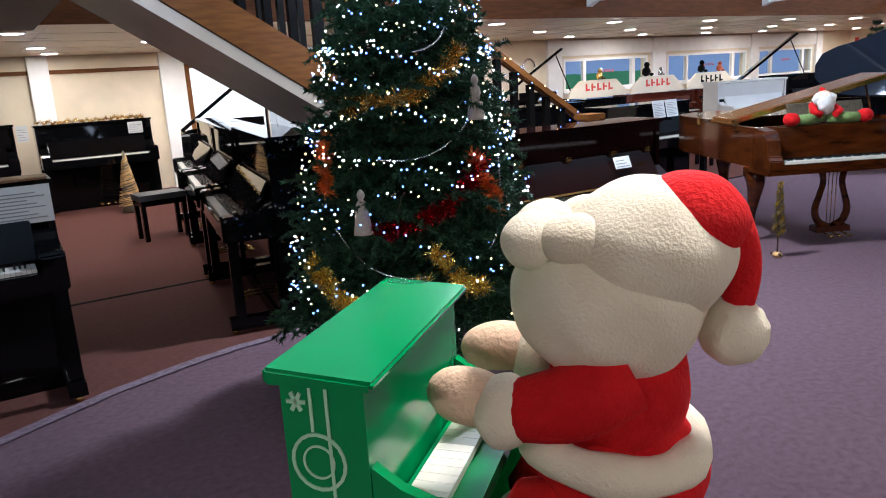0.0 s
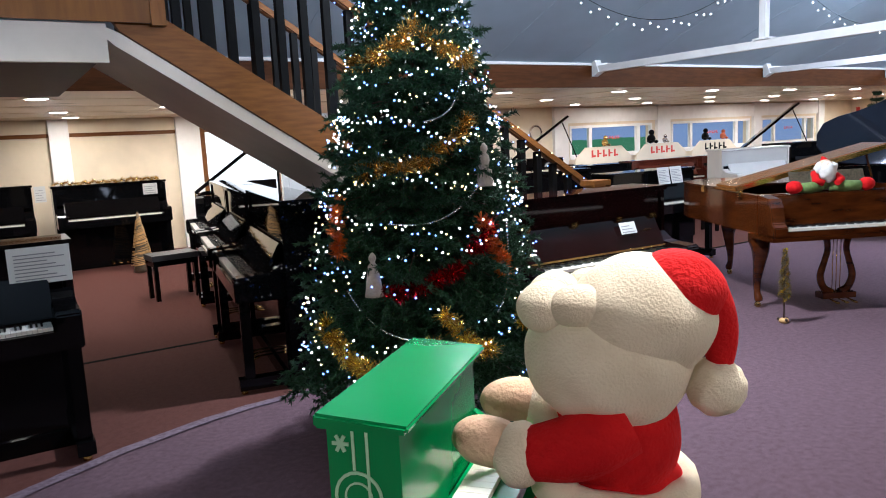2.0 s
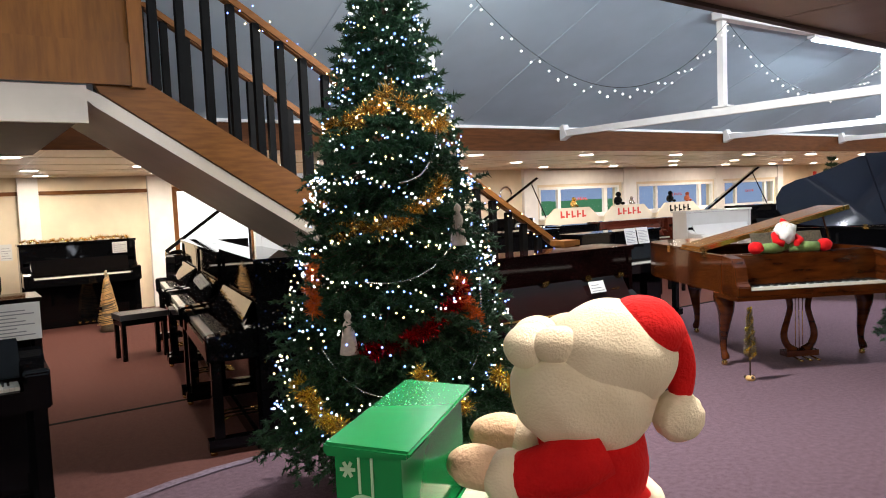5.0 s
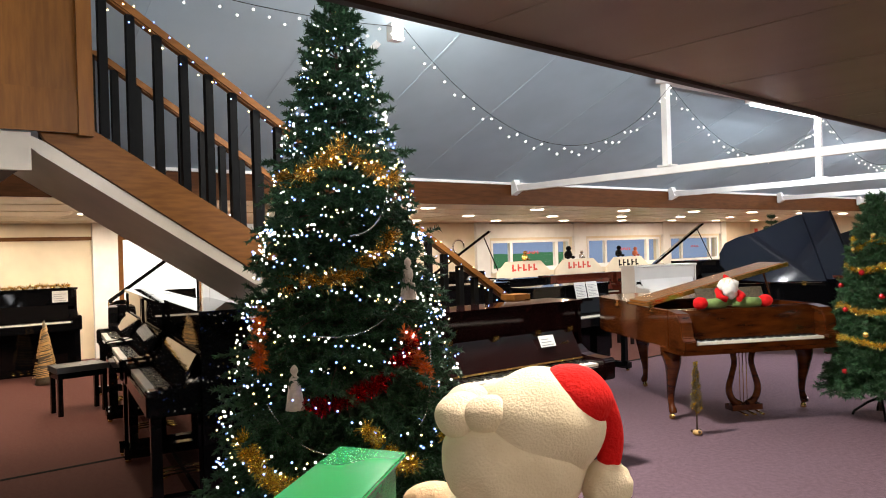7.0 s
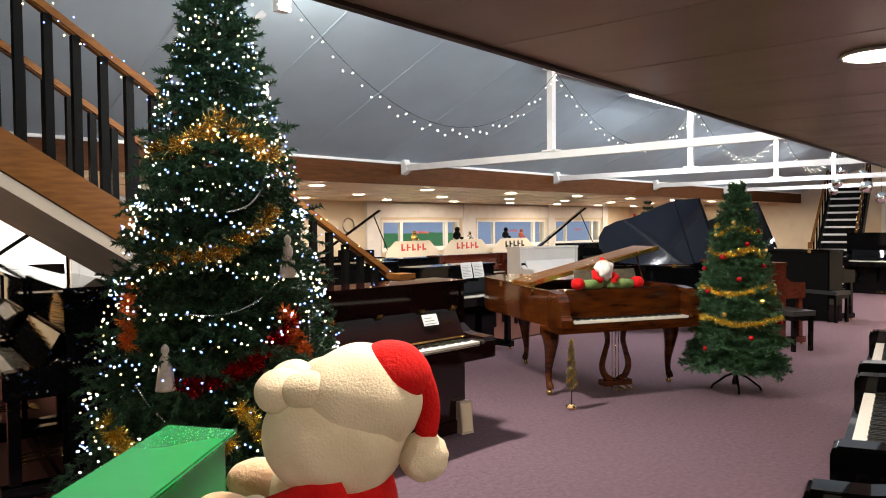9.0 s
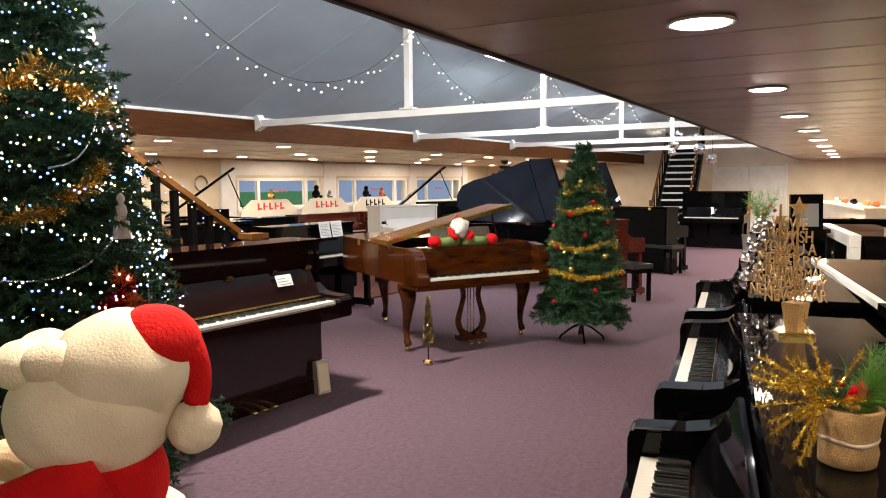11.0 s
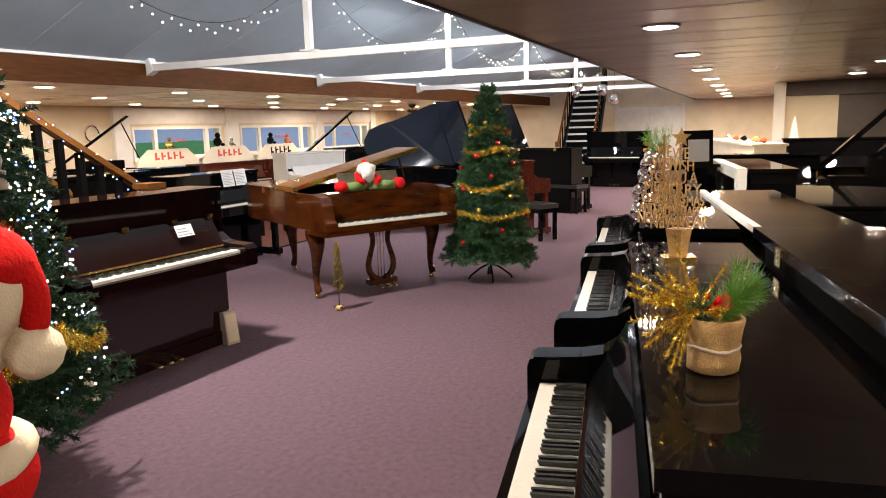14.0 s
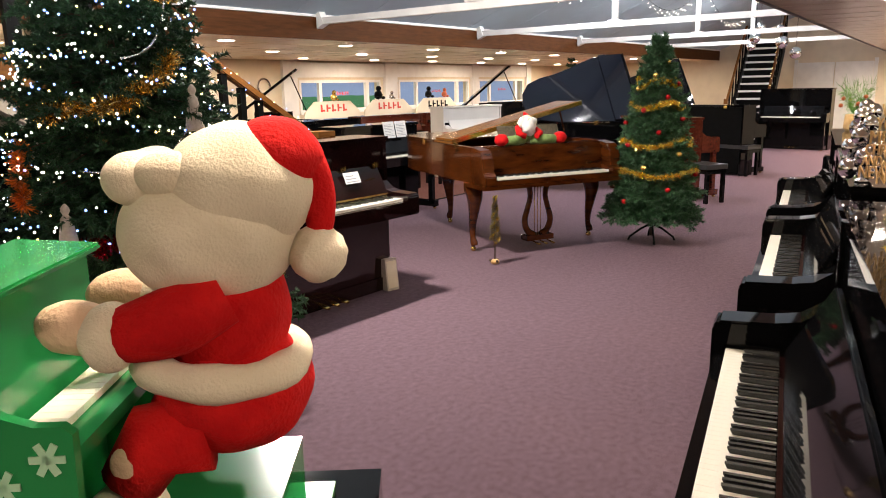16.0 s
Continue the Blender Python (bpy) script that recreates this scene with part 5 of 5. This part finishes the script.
wb = part("back_board", box((-0.003, 0.0, 0.08), (0.003, 0.004, 0.33)), "glitter", ws)
for text, w, z, h in (("NEW YEAR", 0.155, 0.088, 0.030), ("AND A HAPPY", 0.145, 0.120, 0.024), ("CHRISTMAS", 0.132, 0.146, 0.026), ("MERRY", 0.116, 0.174, 0.030), ("YOU A", 0.092, 0.206, 0.030), ("WISH", 0.072, 0.238, 0.030), ("WE", 0.044, 0.270, 0.030)):
    words(text, w, z, h, ws)
    words(text, w, z, h, wb)
bm = bmesh.new()
prism(bm, [(0.027 * (1 if k % 2 == 0 else 0.45) * math.sin(k * math.pi / 5), 0.326 + 0.027 * (1 if k % 2 == 0 else 0.45) * math.cos(k * math.pi / 5)) for k in range(10)], -0.003, 0.003, 1)
wb.matrix_local = pose(-0.035, 0.050, 0.004, 0, 0, -38)
part("star", bm, "glitter", ws)
bm = bmesh.new()
lathe(bm, [(0.024, 0.012), (0.036, 0.086), (0.0, 0.087)], 4, (0, 0, 0), 0, False)
part("block", bm, "glitter", ws)
part("base", box((-0.045, -0.03, 0.0), (0.045, 0.03, 0.012), 0.003), "champagne", ws)
part("spine", box((-0.003, 0.0045, 0.08), (0.003, 0.008, 0.31)), "glitter", ws)
ws.matrix_world = pose(2.425, 0.262, TOP, 0, 0, -70) @ Matrix.Diagonal((1, 1, 1.05, 1))

sb = thing("bauble_tree", "cone of shiny silver baubles on a black piano", "ornament")
rng = np.random.default_rng(13)
for k in range(17):
    f = k / 17
    a = k * 2.4
    r = 0.070 * (1 - f) ** 0.8 + 0.010
    bm = bmesh.new()
    ball(bm, (r * math.cos(a), r * math.sin(a), 0.045 + 0.28 * f), 0.046 - 0.012 * f, sub=3)
    part("bauble", bm, "silver", sb)
bm = bmesh.new()
lathe(bm, [(0.03, 0.0), (0.03, 0.01), (0.006, 0.02), (0.006, 0.33)], 12)
part("rod", bm, "steel", sb)
sb.matrix_world = pose(3.18, 0.47, TOP, 0, 0, 0) @ Matrix.Diagonal((0.72, 0.72, 0.82, 1))

# ---- signs, papers and small things ----
for k, (x0, x1, red) in enumerate(((8.42, 9.72, True), (9.72, 11.02, True), (11.02, 12.32, False))):
    t = thing("display_sign", "white arched display sign with lettering on a piano", "sign", "display signs on the pianos")
    w = x1 - x0
    yy = 9.12 - 0.1 * k
    bm = bmesh.new()
    prism(bm, [(x0, 0), (x0 + 0.02, 0.10), (x0 + 0.24, 0.27), (x1 - 0.24, 0.27), (x1 - 0.02, 0.10), (x1, 0)], yy, yy + 0.03, 1)
    part("board", bevel(bm, 0.006), "cream", t)
    part("lettering", bars_bm(x0 + 0.36, x1 - 0.30, yy - 0.002, 0.10, 0.22, 5), "redink" if red else "satin", t, "five plain letter bars")
    t.location.z = 1.065
for x, z, s, m in ((9.1, 1.337, 0.075, "champagne"), (10.1, 1.337, 0.10, "satin"), (10.45, 1.337, 0.06, "steel"), (11.4, 1.337, 0.09, "satin"), (11.9, 1.337, 0.075, "rust")):
    bm = bmesh.new()
    ball(bm, (0, 0, s * 0.8), s * 0.8, 0, 2, (1, 0.8, 1), 0.3)
    ball(bm, (0.01, 0, s * 1.9), s * 0.5, 0, 2)
    for q in (-1, 1):
        ball(bm, (q * s * 0.7, -s * 0.5, s * 0.3), s * 0.35, 0, 1, (1, 1.4, 0.9))
    o = solid("ornament_figure", bm, m, "small ornamental figure sitting on a display sign", "ornament", "", "figures on the signs")
    o.location = (x, 9.13 - 0.1 * round((x - 9.07) / 1.3), z)

t = thing("wall_lettering", "large red lettering as plain bars on the cream end wall", "lettering")
bm = bars_bm(-0.95, 0.95, 0.0, 0.0, 0.30, 5)
o = part("bars", bm, "redink", t)
t.matrix_world = pose(XE - 0.003, 11.7, 1.64, 0, 0, -90)


def sheet(at, w, h, tilt, rz, n=6, label="white paper notice with printed lines"):
    t = thing("paper_sheet", label, "paper")
    part("sheet", box((-w / 2, -0.001, 0), (w / 2, 0.0, h)), "paper", t)
    bm = bmesh.new()
    for k in range(n):
        bx(bm, (-w * 0.4, -0.0022, h * (0.12 + 0.76 * k / n)), (w * (0.4 - 0.14 * (k % 3)), -0.0012, h * (0.12 + 0.76 * k / n) + 0.006))
    part("print", bm, "ink", t, "grey printed lines")
    t.matrix_world = pose(*at, tilt, 0, rz)


mu = pose(3.715, 3.565, 0.002, 0, 0, -1.5)
p = mu @ Vector((0.31, 0.196, 0.868))
bm = bmesh.new()
for k in range(7):
    bx(bm, (0.455 + 0.013 * k, 0.2135, 0.872 + 0.002 * (k % 2)), (0.463 + 0.013 * k, 0.2150, 0.880 + 0.004 * (k % 3)))
mk = solid("name_mark", bm, "brass", "small gilt mark on the mahogany fallboard", "mark")
mk.matrix_world = mu
sheet(tuple(p), 0.15, 0.085, -24, -1.5, 3, "white card resting on the mahogany fallboard")
sheet((7.04, 6.06, 0.935), 0.20, 0.20, -12, 0, 8, "sheet of music on the piano desk")
sheet((7.26, 6.06, 0.935), 0.20, 0.20, -12, 0, 8, "sheet of music on the piano desk")
sheet((0.44, 4.565, 0.93), 0.30, 0.20, 0, 0, 8)
sheet((-0.04, 4.565, 0.93), 0.21, 0.20, 0, 0, 8)
sheet((2.28, 11.56, 1.0), 0.20, 0.16, 0, 0, 4)
sheet((-0.2, 11.56, 1.0), 0.18, 0.22, 0, 0, 5)
sheet((0.85, 11.56, 1.0), 0.14, 0.22, 0, 0, 5)
gl = [(1.05 + 0.04 * i, 11.72 + 0.03 * math.sin(i * 1.3), 1.225 + 0.02 * math.sin(i * 2.1)) for i in range(36)]
tinsel("tinsel_garland", "dull gold garland lying along a piano top", gl, 0.04, "champagne", 31, 2400, 0.03)

for at, rz, tilt in (((4.38, 3.72, 0.0), -12, -7), ((3.13, 3.66, 0.0), 18, -20)):
    t = thing("small_speaker", "small cream speaker box leaning by a piano", "speaker")
    part("cabinet", box((-0.055, 0.0, 0.0), (0.055, 0.085, 0.25), 0.008), "lace", t)
    part("grille", box((-0.045, -0.004, 0.02), (0.045, -0.001, 0.23), 0.003), "cream", t)
    t.matrix_world = pose(*at, tilt, 0, rz)

# cap and laptop on the near side piano
t = thing("laptop", "open black laptop on a piano", "laptop")
part("base", box((-0.16, -0.11, 0), (0.16, 0.11, 0.018), 0.004), "satin", t)
sc = part("screen", box((-0.16, 0, 0), (0.16, 0.012, 0.21), 0.004), "satin", t)
sc.matrix_local = pose(0, 0.11, 0.018, -18, 0, 0)
t.matrix_world = pose(-0.75, 6.6, 1.005, 0, 0, 100)
bm = bmesh.new()
ball(bm, (0, 0, 0.05), 0.09, 0, 3, (1.1, 1, 0.75), 0.15)
solid("cap", bm, "blue", "soft blue cloth cap on a piano", "cap").location = (-0.70, 7.15, 1.0)

# light seam worn into the carpet
SEAM = [(-5.0, 2.2), (-2.4, 2.95), (-0.6, 3.62), (0.1, 3.98), (0.69, 4.27), (1.21, 4.44), (1.49, 4.49), (1.93, 4.52), (3.0, 4.55)]
bm = bmesh.new()
fine = []
for k in range(60):
    q = k / 59 * (len(SEAM) - 1)
    i = min(int(q), len(SEAM) - 2)
    fine.append(Vector(SEAM[i]).lerp(Vector(SEAM[i + 1]), q - i))
left = [bm.verts.new((p.x - 0.02, p.y + 0.035 + 0.01 * noise.noise(Vector((p.x * 8, 0, 0))), 0.0080)) for p in fine]
right = [bm.verts.new((p.x + 0.02, p.y - 0.035 + 0.01 * noise.noise(Vector((p.x * 8, 4, 0))), 0.0080)) for p in fine]
for i in range(59):
    bm.faces.new((left[i], right[i], right[i + 1], left[i + 1]))
fl = bmesh.new()
near = [fl.verts.new((p.x, p.y, 0.004)) for p in fine]
far = [fl.verts.new((p.x, 6.26, 0.004)) for p in fine]
for i in range(59):
    fl.faces.new((near[i], near[i + 1], far[i + 1], far[i]))
solid("floor_side", fl, "carpet_back", "reddish brown short pile carpet up to the worn seam", "carpet", "structure")
M["seam"] = mat("worn_carpet_seam", (0.185, 0.135, 0.175), 0.95, second=(0.10, 0.065, 0.085), scale=40, bump=0.6, bscale=300)
solid("carpet_seam", bm, "seam", "pale worn seam curving through the carpet", "seam", "structure")

# round wreath on the wall and exit sign by the far door
bm = bmesh.new()
sweep(bm, [(0.16 * math.cos(a), 0, 0.16 * math.sin(a)) for a in np.linspace(0, 6.283, 28)], 0.022, 8)
o = solid("wall_wreath", bm, "bead", "pale ring wreath hung on the cream wall", "wreath")
o.location = (10.6, YN - 0.03, 1.62)
d3 = thing("door_3", "cream double door in the end wall", "door", kind="structure")
for y0 in (3.1, 4.04):
    part("leaf", box((XE - 0.03, y0, 0), (XE - 0.003, y0 + 0.92, 2.0), 0.004), "white", d3)
part("door_frame", box((XE - 0.04, 3.0, 0), (XE - 0.003, 3.09, 2.08), 0.004), "white", d3)
part("door_frame", box((XE - 0.04, 4.97, 0), (XE - 0.003, 5.06, 2.08), 0.004), "white", d3)

# silver balls and tinsel high by the far stairs
for y, z, r in ((4.53, 2.42, 0.12), (4.44, 2.63, 0.10), (4.60, 2.24, 0.09), (3.99, 2.30, 0.13), (4.05, 2.58, 0.08), (3.72, 2.08, 0.12)):
    bm = bmesh.new()
    ball(bm, (17.0, y, z), r, sub=3)
    hb = thing("hanging_bauble", "large silver bauble hanging on a cord from the roof", "bauble", "silver baubles by the stairs")
    part("ball", bm, "silver", hb)
    bm = bmesh.new()
    sweep(bm, [(17.0, y, z + r - 0.004), (17.0, y, roof_z(y) + 0.01)], 0.004, 5)
    part("cord", bm, "satin", hb)
fb = [(18.9 + 0.11 * i, 4.70 + 0.014 * i + 0.03 * math.sin(i), 1.05 + 0.085 * i + 0.03 * math.sin(i * 2.2)) for i in range(26)]
bulbs("rail_lights", "warm lights wound along the far stair rail", fb, 0.008, "ledw")
tinsel("tinsel_garland", "gold garland wound down the far newel", [(18.82 + 0.05 * math.sin(i), 4.72 + 0.05 * math.cos(i), 0.25 + 0.032 * i) for i in range(26)], 0.05, "gold", 41, 1500, 0.03)

# flood lamp under the roof over the stairs
t = thing("flood_lamp", "small white flood lamp fixed under the sloping roof", "flood lamp")
part("housing", box((3.52, 4.02, 3.592), (3.88, 4.18, 3.642), 0.006), "white", t)
part("lens", box((3.54, 4.04, 3.583), (3.86, 4.16, 3.590)), "white", t)

# cream partition and white column on the far side of the aisle
pw = solid("wall_partition", box((14.2, -0.62, 0), (14.35, 0.17, CEIL - 0.006)), "cream", "cream partition wall behind the black pianos", "wall", "structure")
solid("wall_dark", box((14.2, YS, 0), (14.35, -0.625, CEIL - 0.006)), "dark", "dark brown wall behind the raised piano lids", "wall", "structure")
solid("column", box((14.05, 0.18, 0), (14.35, 0.36, CEIL - 0.006), 0.01), "white", "square white column under the gallery", "column", "structure")
solid("dark_header", box((14.10, YS, 1.93), (14.195, 0.175, CEIL - 0.008)), "dark", "dark brown beam along the partition", "beam", "structure")
upright((12.9, -0.6), -86, "black upright piano against the partition", H=1.25)
ct = thing("counter", "cream counter with a black front beside the column", "counter")
part("end_panel", box((0.0, -0.22, 0.0), (0.06, 0.22, 1.17), 0.006), "cream", ct)
part("front_panel", box((0.062, -0.20, 0.0), (3.7, -0.17, 1.165), 0.004), "black", ct)
part("back_panel", box((0.062, 0.17, 0.0), (3.7, 0.20, 1.165), 0.004), "cream", ct)
part("worktop", box((-0.02, -0.25, 1.172), (3.75, 0.25, 1.205), 0.006), "cream", ct)
ct.matrix_world = pose(12.0, 0.32, 0.0, 0, 0, 15.7)
for k, (u, m) in enumerate(((0.4, "rust"), (0.9, "burlap"), (1.7, "black"), (2.3, "rust"), (2.9, "steel"))):
    bm = bmesh.new()
    ball(bm, (0, 0, 0.045), 0.055, 0, 2, (1.3, 1, 0.8), 0.5)
    o = solid("ornament_bowl", bm, m, "small festive ornament standing on the counter", "ornament", "", "ornaments on the counter")
    o.location = (12.0 + 0.963 * u, 0.32 + 0.27 * u, 1.206)
upright((10.2, 0.35), -75, "black upright piano in the second row", H=1.12)
grand((10.3, -1.6), -92, "black grand piano with its lid raised by the partition", L=1.7, angle=38)
upright((9.6, -3.3), -90, "black upright piano in the far corner", H=1.2)
t = thing("photo_frame", "black framed stand with a pale printed card", "frame")
part("frame", box((-0.12, -0.012, 0.0), (0.12, 0.012, 0.29), 0.004), "black", t)
part("card", box((-0.085, -0.016, 0.05), (0.085, -0.013, 0.22)), "ink", t)
t.matrix_world = pose(6.30, 0.66, 1.202, -4, 0, -58)
bm = bmesh.new()
for k in range(5):
    prism(bm, [(-0.11 + 0.02 * k, 0.07 * k), (0.0, 0.07 * k + 0.12), (0.11 - 0.02 * k, 0.07 * k)], -0.004 - 0.001 * k, 0.004 + 0.001 * k, 1)
o = solid("paper_tree", bm, "white", "small white cut-out tree on a piano", "ornament")
o.matrix_world = pose(13.3, 0.02, 1.252, 0, 0, -90) @ Matrix.Diagonal((0.8, 1, 0.9, 1))
pt = thing("dried_plant", "potted dried grasses with red flowers on a piano", "plant")
v, f = needle_mesh(np.array([[0, 0, 0.10, 0.10 * math.cos(k * 2.4), 0.10 * math.sin(k * 2.4), 0.16 + 0.02 * (k % 5)] for k in range(60)]), 12, 0.06, 0.002, np.random.default_rng(17))
raw("grasses", v, f, "leaf", pt)["kind"] = "stuff"
for k in range(7):
    bm = bmesh.new()
    ball(bm, (0.06 * math.cos(k * 1.7), 0.09 * math.sin(k * 1.7), 0.16 + 0.012 * k), 0.016, sub=1)
    part("flower", bm, "rust", pt)
bm = bmesh.new()
lathe(bm, [(0.05, 0.0), (0.065, 0.02), (0.06, 0.11), (0.05, 0.112)], 16)
part("pot", bm, "burlap", pt)
pt.location = (6.05, 0.93, 1.182)
